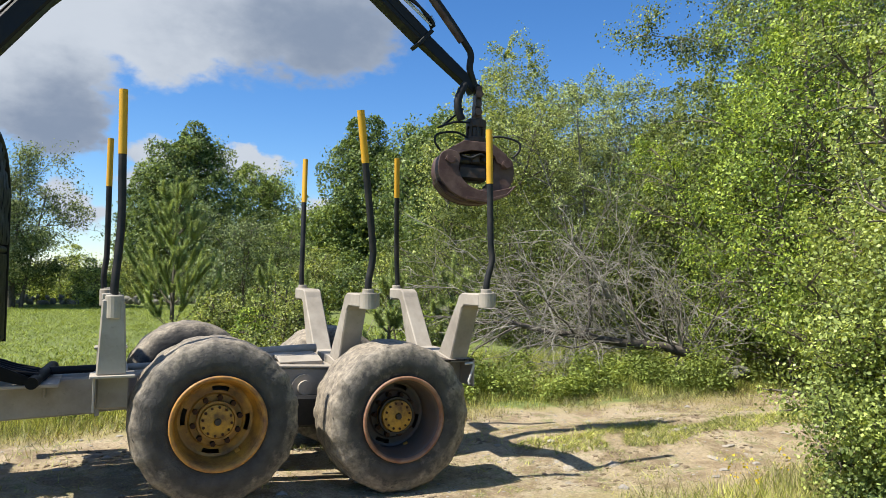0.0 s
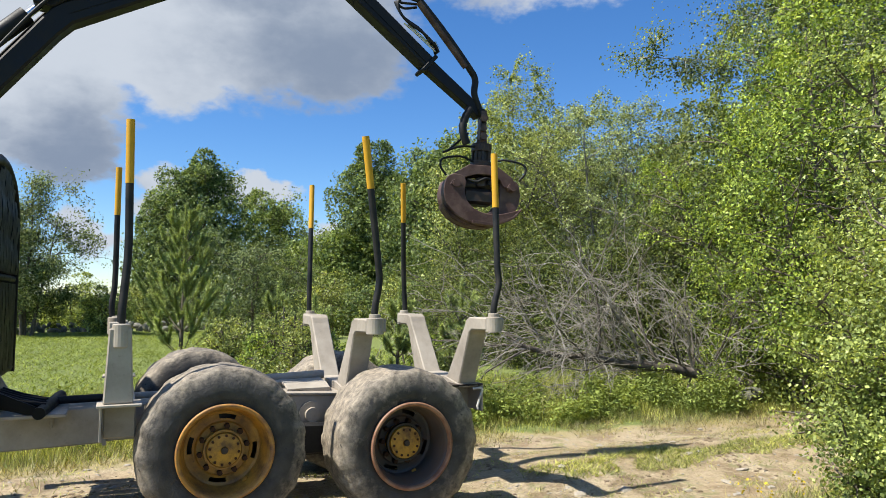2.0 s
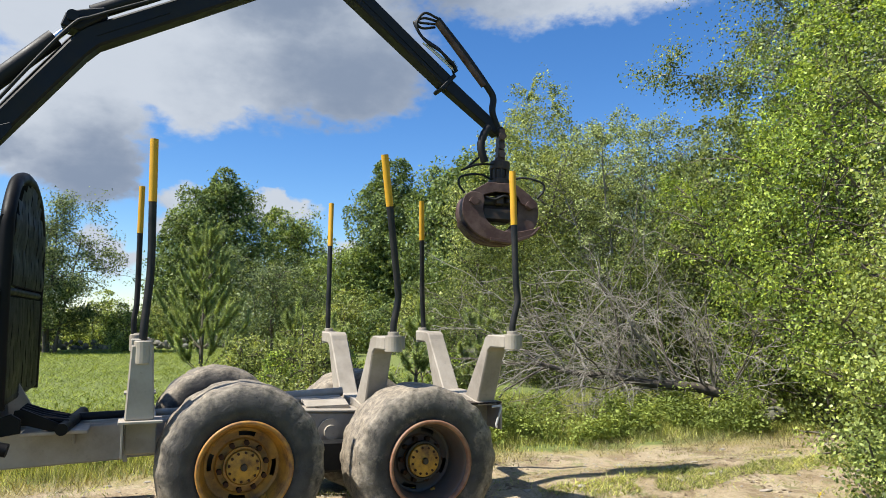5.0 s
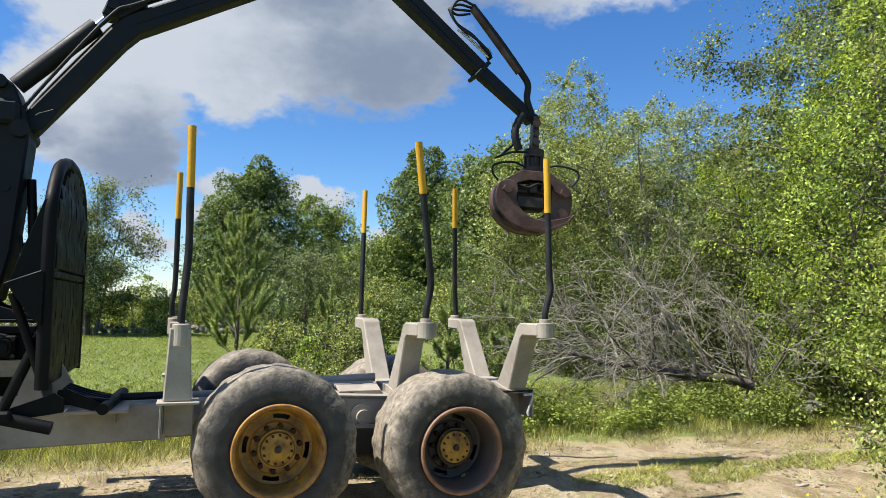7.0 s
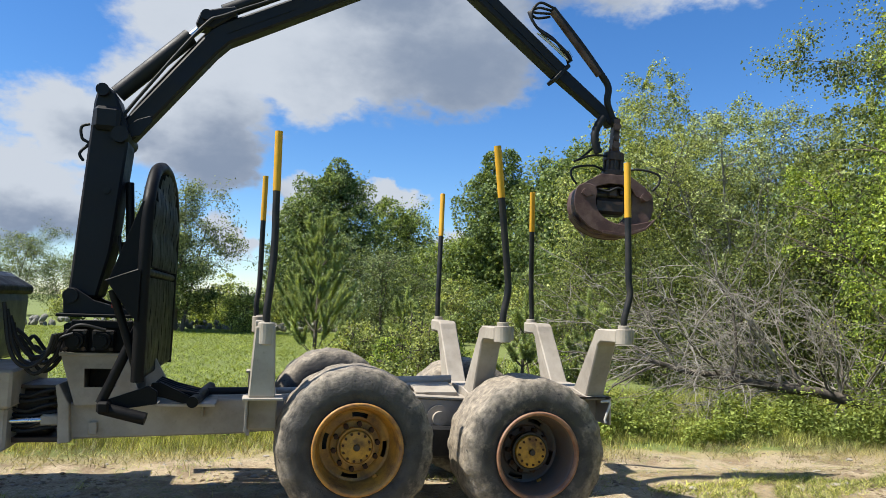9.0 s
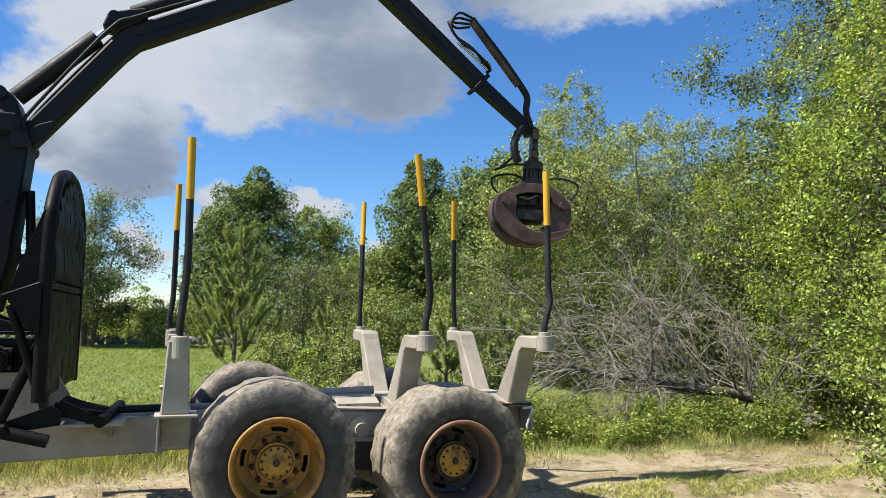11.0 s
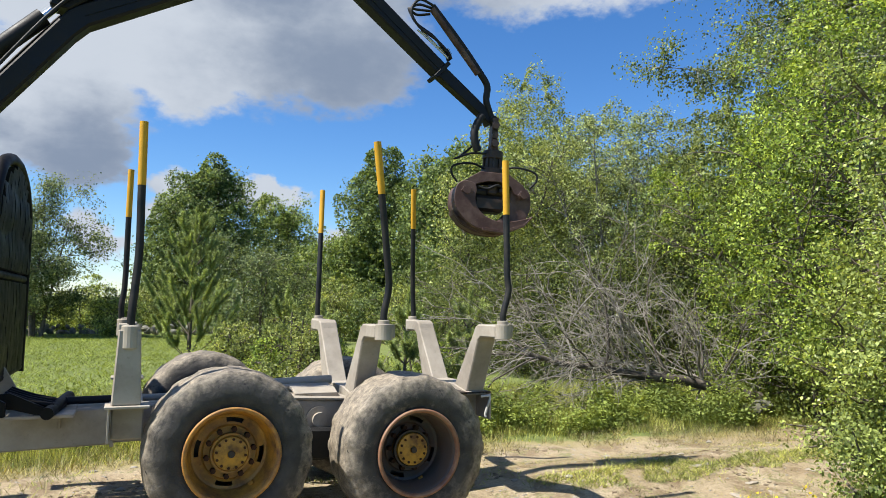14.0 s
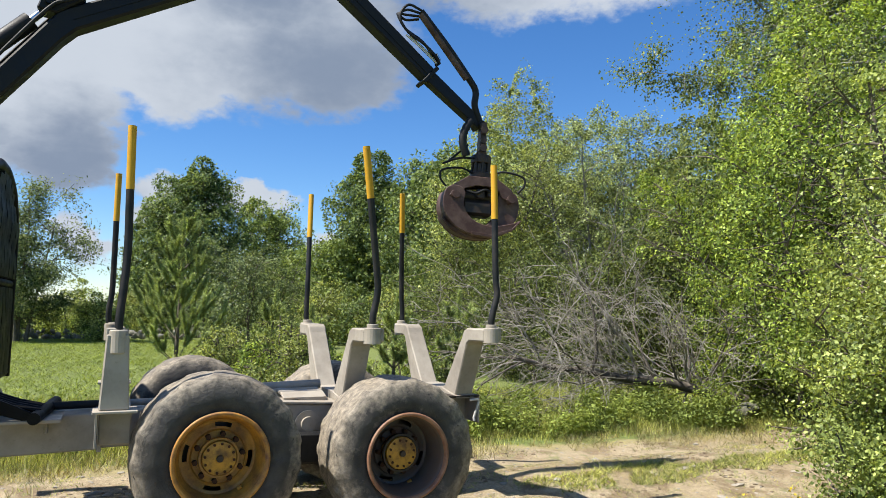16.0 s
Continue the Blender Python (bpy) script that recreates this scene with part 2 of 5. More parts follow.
def leafy(name, low, high, glow=0.40, rough=0.45):
    """Leaves: colour differs from leaf to leaf; light shines through."""
    m, t, p = material(name)
    g = t.nodes.new("ShaderNodeNewGeometry")
    patch = noise_fac(t, 1.6, 5)
    c = ramp(t, g.outputs["Random Per Island"], [(0.0, tuple(v * 0.6 for v in low)), (0.4, low), (0.8, high), (1.0, tuple(v * 1.12 for v in high))])
    c = blend(t, 0.55, c, blend(t, 1.0, c, ramp(t, patch, [(0.35, (0.45, 0.5, 0.55)), (0.65, (1.45, 1.38, 1.1))]), "MULTIPLY"))
    t.links.new(c, p.inputs["Base Color"])
    p.inputs["Roughness"].default_value = rough
    p.inputs["Specular IOR Level"].default_value = 0.28
    tr = t.nodes.new("ShaderNodeBsdfTranslucent")
    t.links.new(blend(t, 1.0, c, (1.28, 1.16, 0.58), "MULTIPLY"), tr.inputs[0])
    mx = t.nodes.new("ShaderNodeMixShader")
    mx.inputs[0].default_value = glow
    t.links.new(p.outputs[0], mx.inputs[1])
    t.links.new(tr.outputs[0], mx.inputs[2])
    t.links.new(mx.outputs[0], t.nodes["Material Output"].inputs[0])
    return m


LEAF_BIRCH = leafy("birch_leaf", (0.163, 0.206, 0.065), (0.436, 0.493, 0.176))
LEAF_DARK = leafy("oak_leaf", (0.1, 0.151, 0.056), (0.244, 0.321, 0.116))
LEAF_OAK = leafy("ash_leaf", (0.130, 0.190, 0.058), (0.320, 0.405, 0.125))
LEAF_UNDER_SHADE = leafy("undergrowth_shade_leaf", (0.072, 0.099, 0.031), (0.198, 0.241, 0.077))
LEAF_ALDER = leafy("alder_leaf", (0.169, 0.21, 0.094), (0.45, 0.531, 0.237), rough=0.6)
LEAF_TALL = leafy("tall_birch_leaf", (0.102, 0.141, 0.052), (0.298, 0.353, 0.136))
LEAF_GREY = leafy("willow_leaf", (0.100, 0.140, 0.066), (0.255, 0.315, 0.150))
LEAF_YOUNG = leafy("sapling_leaf", (0.183, 0.239, 0.073), (0.472, 0.552, 0.186), rough=0.38)
LEAF_ROWAN = leafy("rowan_leaf", (0.149, 0.228, 0.047), (0.449, 0.565, 0.118))
NEEDLE = leafy("pine_needle", (0.230, 0.295, 0.115), (0.560, 0.640, 0.250), 0.15)
GRASS = leafy("grass_blade", (0.192, 0.228, 0.056), (0.554, 0.567, 0.185), 0.3)
FIELD = leafy("field_blade", (0.175, 0.225, 0.045), (0.320, 0.390, 0.090), 0.3)
STRAW = leafy("dry_grass", (0.2, 0.177, 0.077), (0.413, 0.369, 0.169), 0.2)
WEED = leafy("weed_leaf", (0.205, 0.265, 0.064), (0.320, 0.390, 0.105), 0.34, 0.8)
FLOWER = leafy("yellow_flower", (0.65, 0.50, 0.03), (0.80, 0.62, 0.04), 0.2)


def ground_material():
    m, t, p = material("ground")
    pos = t.nodes.new("ShaderNodeNewGeometry").outputs["Position"]
    se = t.nodes.new("ShaderNodeSeparateXYZ")
    t.links.new(pos, se.inputs[0])
    n1, n2, n3 = noise_fac(t, 0.7, 6, 0.6, pos), noise_fac(t, 14, 6, 0.7, pos), noise_fac(t, 60, 4, 0.7, pos)

    def mth(op, a, b):
        n = t.nodes.new("ShaderNodeMath")
        n.operation = op
        for i, v in enumerate((a, b)):
            if isinstance(v, (int, float)):
                n.inputs[i].default_value = v
            else:
                t.links.new(v, n.inputs[i])
        return n.outputs[0]

    def step(v, lo, hi):
        n = t.nodes.new("ShaderNodeMapRange")
        n.interpolation_type = "SMOOTHSTEP"
        t.links.new(v, n.inputs[0])
        n.inputs[1].default_value, n.inputs[2].default_value = lo, hi
        return n.outputs[0]

    wob = mth("MULTIPLY", mth("SUBTRACT", n1, 0.5), 1.6)
    wob2 = mth("MULTIPLY", mth("SUBTRACT", n2, 0.5), 0.8)
    y = mth("ADD", mth("ADD", se.outputs[1], wob), wob2)
    x = mth("ADD", se.outputs[0], wob)
    gravel = ramp(t, n3, [(0.32, (0.16, 0.124, 0.078)), (0.52, (0.40, 0.325, 0.215)), (0.72, (0.62, 0.53, 0.385))])
    earth = ramp(t, n2, [(0.3, (0.24, 0.172, 0.098)), (0.7, (0.44, 0.35, 0.22))])
    road = blend(t, ramp(t, n1, [(0.40, (0, 0, 0)), (0.62, (1, 1, 1))]), gravel, earth)
    green = ramp(t, n2, [(0.3, (0.085, 0.115, 0.026)), (0.7, (0.185, 0.22, 0.055))])
    dry = ramp(t, n3, [(0.3, (0.20, 0.170, 0.075)), (0.7, (0.40, 0.335, 0.165))])
    verge = mth("MAXIMUM", step(y, 7.65, 7.95), step(mth("MULTIPLY", y, -1.0), -3.9, -3.5))
    n4 = noise_fac(t, 2.6, 7, 0.68, pos)
    road = blend(t, ramp(t, n4, [(0.47, (0, 0, 0)), (0.58, (0.9,) * 3)]), road, ramp(t, n3, [(0.3, (0.13, 0.09, 0.05)), (0.7, (0.29, 0.212, 0.125))]))
    road = blend(t, ramp(t, noise_fac(t, 5, 6, 0.7, pos), [(0.54, (0, 0, 0)), (0.62, (0.75,) * 3)]), road, ramp(t, n3, [(0.3, (0.13, 0.14, 0.05)), (0.7, (0.26, 0.25, 0.11))]))
    edge = mth("MAXIMUM", step(y, 7.3, 7.65), step(mth("MULTIPLY", y, -1.0), -4.6, -4.0))
    c = blend(t, edge, road, dry)
    c = blend(t, verge, c, green)
    t.links.new(c, p.inputs["Base Color"])
    p.inputs["Roughness"].default_value = 0.92
    bump(t, p, mth("ADD", n2, mth("MULTIPLY", n3, 0.5)), 0.75, 0.035)
    return m


GROUND = ground_material()


# ---- mesh helpers ----
def mesh_from(name, verts, faces, smooth_shade=False):
    me = bpy.data.meshes.new(name)
    me.from_pydata([tuple(v) for v in verts], [], faces)
    me.update()
    if smooth_shade:
        me.polygons.foreach_set("use_smooth", [True] * len(me.polygons))
    return me


def mesh_polys(name, verts, k):
    """A mesh of loose k-sided faces from an array of corners (faces * k, 3)."""
    n = len(verts)
    me = bpy.data.meshes.new(name)
    me.vertices.add(n)
    me.vertices.foreach_set("co", np.ascontiguousarray(verts, dtype=np.float32).ravel())
    me.loops.add(n)
    me.loops.foreach_set("vertex_index", np.arange(n, dtype=np.int32))
    me.polygons.add(n // k)
    me.polygons.foreach_set("loop_start", np.arange(0, n, k, dtype=np.int32))
    me.update(calc_edges=True)
    return me


def thing(name, label, category, at=(0, 0, 0), group="", kind=""):
    ob = new(name)
    ob.location = at
    ob.empty_display_size = 0.1
    return tagged(ob, label, category, group, kind)


def hang(name, me, mat, parent, label=""):
    ob = new(name, me)
    if not me.materials:
        me.materials.append(mat)
    if parent is not None:
        ob.parent = parent
    if label:
        tagged(ob, label)
    return ob


def part(name, bm, mat, parent, label="", shade=False):
    me = bpy.data.meshes.new(name)
    bmesh.ops.recalc_face_normals(bm, faces=bm.faces)
    bm.to_mesh(me)
    bm.free()
    if shade:
        me.polygons.foreach_set("use_smooth", [True] * len(me.polygons))
    return hang(name, me, mat, parent, label)


def soften(bm, r, seg=1):
    if r > 0:
        sharp = [e for e in bm.edges if len(e.link_faces) == 2 and e.calc_face_angle(0) > 0.5]
        bmesh.ops.bevel(bm, geom=sharp, offset=r, segments=seg, affect="EDGES", clamp_overlap=True)
    return bm


def box(lo, hi, r=0.006):
    bm = bmesh.new()
    bmesh.ops.create_cube(bm, size=1)
    for v in bm.verts:
        v.co = Vector([l + (h - l) * (c + 0.5) for l, h, c in zip(lo, hi, v.co)])
    return soften(bm, r)


def prism(points, axis, a, b, r=0.006):
    """A flat outline (two coordinates each) drawn out from a to b along an axis."""
    bm = bmesh.new()

    def at(p, q):
        return {"x": (q, p[0], p[1]), "y": (p[0], q, p[1]), "z": (p[0], p[1], q)}[axis]
    lo, hi = [bm.verts.new(at(p, a)) for p in points], [bm.verts.new(at(p, b)) for p in points]
    bm.faces.new(lo)
    bm.faces.new(hi[::-1])
    for i in range(len(points)):
        j = (i + 1) % len(points)
        bm.faces.new((lo[i], hi[i], hi[j], lo[j]))
    bmesh.ops.recalc_face_normals(bm, faces=bm.faces)
    return soften(bm, r)


def add(bm, other):
    me = bpy.data.meshes.new("join")
    other.to_mesh(me)
    other.free()
    bm.from_mesh(me)
    bpy.data.meshes.remove(me)
    return bm


def sweep(points, radii, sides=8, caps=True):
    """Verts and faces of a tube through points."""
    pts = [Vector(p) for p in points]
    if isinstance(radii, (int, float)):
        radii = [radii] * len(pts)
    verts, faces = [], []
    side = None
    for i, p in enumerate(pts):
        d = (pts[min(i + 1, len(pts) - 1)] - pts[max(i - 1, 0)]).normalized()
        if side is None:
            side = d.cross(Vector((0, 0, 1)) if abs(d.z) < 0.9 else Vector((1, 0, 0))).normalized()
        side = (side - d * side.dot(d)).normalized()
        up = d.cross(side)
        for k in range(sides):
            a = 2 * math.pi * k / sides
            verts.append(p + (side * math.cos(a) + up * math.sin(a)) * radii[i])
    for i in range(len(pts) - 1):
        for k in range(sides):
            j = (k + 1) % sides
            faces.append((i * sides + k, i * sides + j, (i + 1) * sides + j, (i + 1) * sides + k))
    if caps:
        m = len(verts)
        verts += verts[:sides] + verts[m - sides:m]
        faces.append(tuple(m + k for k in range(sides))[::-1])
        faces.append(tuple(m + sides + k for k in range(sides)))
    return verts, faces


def curve_points(points, n=6):
    """A smooth line through points."""
    p = [Vector(q) for q in points]
    p = [p[0] * 2 - p[1]] + p + [p[-1] * 2 - p[-2]]
    out = []
    for i in range(1, len(p) - 2):
        for k in range(n):
            t = k / n
            a, b, c, d = p[i - 1], p[i], p[i + 1], p[i + 2]
            out.append(0.5 * ((2 * b) + (c - a) * t + (2 * a - 5 * b + 4 * c - d) * t * t + (3 * b - a - 3 * c + d) * t ** 3))
    return out + [p[-2]]


def tube(name, points, radius, mat, parent, sides=10, curved=False, label=""):
    v, f = sweep(curve_points(points) if curved else points, radius, sides)
    me = mesh_from(name, v, f)
    me.polygons.foreach_set("use_smooth", [len(p.vertices) == 4 for p in me.polygons])
    return hang(name, me, mat, parent, label)


def disc_y(bm_target, x, y0, y1, z, r, n=24, bevel=0.004):
    pts = [(x + r * math.cos(2 * math.pi * k / n), z + r * math.sin(2 * math.pi * k / n)) for k in range(n)]
    b = prism(pts, "y", y0, y1, 0)
    return add(bm_target, b) if bm_target else b


def lathe(profile, n=72, skip=None):
    """Revolves (y, r) pairs round the y axis."""
    verts, faces = [], []
    for k in range(n):
        a = 2 * math.pi * k / n
        for y, r in profile:
            verts.append((r * math.cos(a), y, r * math.sin(a)))
    m = len(profile)
    for k in range(n):
        for i in range(m - 1):
            if skip and skip(i, k):
                continue
            j = (k + 1) % n
            faces.append((k * m + i, k * m + i + 1, j * m + i + 1, j * m + i))
    return verts, faces


# ---- ground ----
def ground_z(x, y):
    s = min(1, max(0, (x - 0.8) / 1.36))
    base = 0.025 - 0.065 * s * s * (3 - 2 * s)
    ruts = -0.03 * math.exp(-((y - 7.0) / 0.25) ** 2) - 0.02 * math.exp(-((y - 4.9) / 0.3) ** 2)
    far = 0.04 * noise.noise((x * 0.25, y * 0.25, 0)) * min(1, max(0, (y - 7.6) / 2))
    fine = 0.018 * noise.noise((x * 2.1, y * 2.1, 3)) + 0.010 * noise.noise((x * 6, y * 6, 9))
    near = math.exp(-((y - 5) / 0.9) ** 2) * math.exp(-((x - 1.5) / 1.6) ** 2)
    ridge = 0.10 * math.exp(-((y - 6.05) / 0.55) ** 2) * min(1, max(0, (x - 3.0) / 1.0))
    return base + far + ridge + (ruts + fine) * (1 - near)


def build_ground():
    xs = np.concatenate([[-3000, -800, -250, -90, -45, -25, -15], np.arange(-9, 14.01, 0.12), [17, 22, 30, 45, 90, 250, 800, 3000]])
    ys = np.concatenate([[-3000, -800, -200, -60, -20, -8], np.arange(-4, 2.5, 0.5), np.arange(2.5, 9.5, 0.12), np.arange(9.5, 14, 0.4),
                         [16, 18, 20, 23, 26, 30, 35, 40, 50, 70, 110, 250, 800, 3000]])
    verts = [(x, y, ground_z(x, y) if abs(x) < 60 and -10 < y < 60 else 0.0) for y in ys for x in xs]
    w = len(xs)
    faces = [(j * w + i, j * w + i + 1, (j + 1) * w + i + 1, (j + 1) * w + i) for j in range(len(ys) - 1) for i in range(w - 1)]
    ob = hang("ground", mesh_from("ground", verts, faces, True), GROUND, None)
    return tagged(ob, "rutted gravel farm track with dry grass edges beside a green field", "ground", kind="structure")


ground = build_ground()

# ---- forwarder: frame ----
YC = 6.2                                # middle plane of the machine
forwarder = thing("forwarder", "grey-painted forestry forwarder with an empty load bunk on a gravel track", "forwarder", (0, 0, 0))

part("frame_beam", prism([(-1.28, 0.80), (0.04, 0.835), (0.04, 0.56), (-1.26, 0.53)], "y", 5.9, 6.5, 0.012), GREY, forwarder)
part("frame_beam", prism([(0.05, 0.84), (1.45, 0.86), (1.45, 0.60), (0.05, 0.57)], "y", 5.905, 6.495, 0.012), GREY, forwarder)
part("frame_seam", prism([(0.03, 0.845), (0.06, 0.845), (0.06, 0.545), (0.03, 0.545)], "y", 5.885, 6.515, 0.003), GREY, forwarder)
part("frame_rear", prism([(1.36, 0.87), (3.12, 0.85), (3.12, 0.62), (2.7, 0.55), (1.36, 0.58)], "y", 5.92, 6.48, 0.012), GREY, forwarder)
for y0, y1 in ((5.74, 5.80), (6.60, 6.66)):
    part("bogie_bracket", prism([(1.30, 0.865), (1.98, 0.835), (1.97, 0.70), (1.80, 0.475), (1.45, 0.475), (1.31, 0.62)], "y", y0, y1, 0.01), GREY, forwarder)
pivot = bmesh.new()
disc_y(pivot, 1.57, 5.715, 5.76, 0.70, 0.105, 32)
disc_y(pivot, 1.57, 5.68, 5.72, 0.70, 0.058, 28)
part("bogie_pivot", pivot, GREY, forwarder)
pin = bmesh.new()
disc_y(pin, 1.75, 5.715, 5.75, 0.69, 0.05, 24)
part("pivot_cover", pin, GREY, forwarder)
# the bogie beams take near-black: underside shadow put into their colour
part("bogie_beam", prism([(0.72, 0.68), (2.24, 0.62), (2.24, 0.46), (1.7, 0.40), (1.4, 0.40), (0.72, 0.50)], "y", 5.60, 5.72, 0.02), HOSE_SHADE, forwarder)
part("bogie_beam", prism([(0.72, 0.68), (2.24, 0.62), (2.24, 0.46), (1.7, 0.40), (1.4, 0.40), (0.72, 0.50)], "y", 6.68, 6.80, 0.02), HOSE_SHADE, forwarder)
part("bracket_top", prism([(1.30, 0.885), (1.99, 0.855), (1.99, 0.838), (1.30, 0.868)], "y", 5.72, 6.68, 0.003), GREY, forwarder)
# folded cover plate and the pipes on the frame
part("cover_plate", prism([(5.86, 0.895), (5.98, 0.93), (6.40, 0.945), (6.40, 0.925), (5.98, 0.905), (5.87, 0.87)], "x", 1.40, 1.76, 0.004), GREY, forwarder)
part("cover_lip", prism([(1.46, 0.90), (1.75, 0.90), (1.75, 0.855), (1.62, 0.845)], "y", 5.845, 5.86, 0.003), GREY, forwarder)
tube("frame_pipe", [(0.24, 6.02, 0.885), (1.10, 6.02, 0.90)], 0.026, GREY, forwarder)
tube("frame_pipe", [(-0.30, 6.05, 0.875), (0.05, 6.05, 0.88)], 0.03, BLACK, forwarder)
tube("frame_pipe", [(1.05, 6.25, 0.94), (1.80, 6.25, 0.965)], 0.038, GREY, forwarder, 14)
tube("frame_pipe", [(1.0, 6.14, 0.915), (1.75, 6.14, 0.93)], 0.02, GREY, forwarder)
# rear end plate with a bent light bracket
part("rear_plate", box((3.08, 5.66, 0.64), (3.10, 6.74, 0.875), 0.004), GREY, forwarder)
part("rear_floor", box((2.78, 5.66, 0.865), (3.10, 6.74, 0.885), 0.004), DARKIRON, forwarder)
tube("light_bracket", [(2.99, 5.64, 0.845), (3.07, 5.64, 0.85), (3.08, 5.64, 0.83), (3.03, 5.64, 0.69), (3.04, 5.64, 0.665)], 0.011, WHITEPAINT, forwarder, 8)


# ---- bunks and stakes ----
def bunk_arm(parent, x0, x1, side):
    prof = [(5.98, 0.885), (5.57, 1.40), (5.535, 1.455), (5.48, 1.478), (5.16, 1.478), (5.16, 1.375), (5.43, 1.372), (5.48, 1.34), (5.69, 0.885)]
    if side > 0:
        prof = [(2 * YC - y, z) for y, z in prof]
    part("bunk_arm", prism(prof, "x", x0, x1, 0.01), GREY, parent)


def socket(parent, x, y):
    bm = bmesh.new()
    n = 20
    add(bm, prism([(x + 0.068 * math.cos(2 * math.pi * k / n), y + 0.068 * math.sin(2 * math.pi * k / n)) for k in range(n)], "z", 1.362, 1.485, 0.004))
    add(bm, prism([(x + 0.045 * math.cos(2 * math.pi * k / n), y + 0.045 * math.sin(2 * math.pi * k / n)) for k in range(n)], "z", 1.48, 1.515, 0.004))
    part("stake_socket", bm, GREY, parent)


def stake(points, split, radius=0.027):
    """A bent black pipe stake with a yellow sleeve from height split upwards."""
    low = [p for p in points if p[2] < split]
    hi = points[-1]
    a = low[-1]
    t = (split - a[2]) / (hi[2] - a[2])
    mid = tuple(a[i] + (hi[i] - a[i]) * t for i in range(3))
    rod = tube("stake", curve_points(low + [mid], 5), radius, STAKE, forwarder, 14)
    tube("stake_sleeve", [mid, hi], radius * 1.06, YELLOW, rod, 14, label="yellow-painted upper end of a stake")


for x0 in (1.84, 2.87):
    x1 = x0 + 0.17
    part("bunk_base", prism([(5.66, 0.885), (5.95, 0.93), (6.45, 0.93), (6.74, 0.885), (6.74, 0.86), (5.66, 0.86)], "x", x0 - 0.01, x1 + 0.01, 0.005), GREY, forwarder)
    for side in (-1, 1):
        bunk_arm(forwarder, x0, x1, side)
        socket(forwarder, x0 + 0.075, 5.17 if side < 0 else 7.23)
# front bunk: a cross beam with two boxed posts
part("front_crossbeam", box((0.04, 5.30, 0.69), (0.245, 7.10, 0.925), 0.01), GREY, forwarder)
for y, sx in ((5.2, 0.135), (7.2, 0.09)):
    part("front_post", prism([(0.036, 0.942), (0.222, 0.942), (0.202, 1.44), (0.062, 1.44)], "y", y - 0.08, y + 0.08, 0.01), GREY, forwarder)
    part("post_flange", box((0.0, y - 0.12, 0.925), (0.275, y + 0.12, 0.942), 0.003), GREY, forwarder)
    part("post_gusset", box((0.02, y - 0.07, 0.70), (0.034, y + 0.30, 0.925), 0.002), GREY, forwarder)
    n = 20
    part("post_sleeve", prism([(sx + 0.062 * math.cos(2 * math.pi * k / n), y - 0.035 + 0.066 * math.sin(2 * math.pi * k / n)) for k in range(n)], "z", 1.31, 1.468, 0.008), GREY, forwarder)
    part("post_cap", box((0.06, y - 0.06, 1.435), (0.15, y + 0.085, 1.478), 0.006), GREY, forwarder)
stake([(0.135, 5.165, 1.44), (0.136, 5.165, 1.55), (0.152, 5.18, 1.75), (0.166, 5.20, 2.0), (0.156, 5.207, 2.862)], 2.42)
stake([(0.065, 7.18, 1.44), (0.06, 7.18, 1.6), (0.08, 7.19, 1.8), (0.085, 7.204, 2.858)], 2.41, 0.026)
stake([(1.912, 5.165, 1.48), (1.915, 5.163, 1.58), (1.945, 5.16, 1.75), (1.935, 5.15, 1.9), (1.797, 5.065, 2.868)], 2.475)
stake([(2.945, 5.166, 1.48), (2.95, 5.166, 1.58), (2.998, 5.17, 1.76), (2.99, 5.18, 1.9), (2.994, 5.236, 2.863)], 2.40)
stake([(1.903, 7.23, 1.48), (1.903, 7.23, 1.7), (1.91, 7.24, 1.95), (1.965, 7.42, 2.84)], 2.37, 0.025)
stake([(2.957, 7.228, 1.48), (2.95, 7.225, 1.65), (2.93, 7.20, 1.9), (2.855, 7.03, 2.868)], 2.455, 0.026)


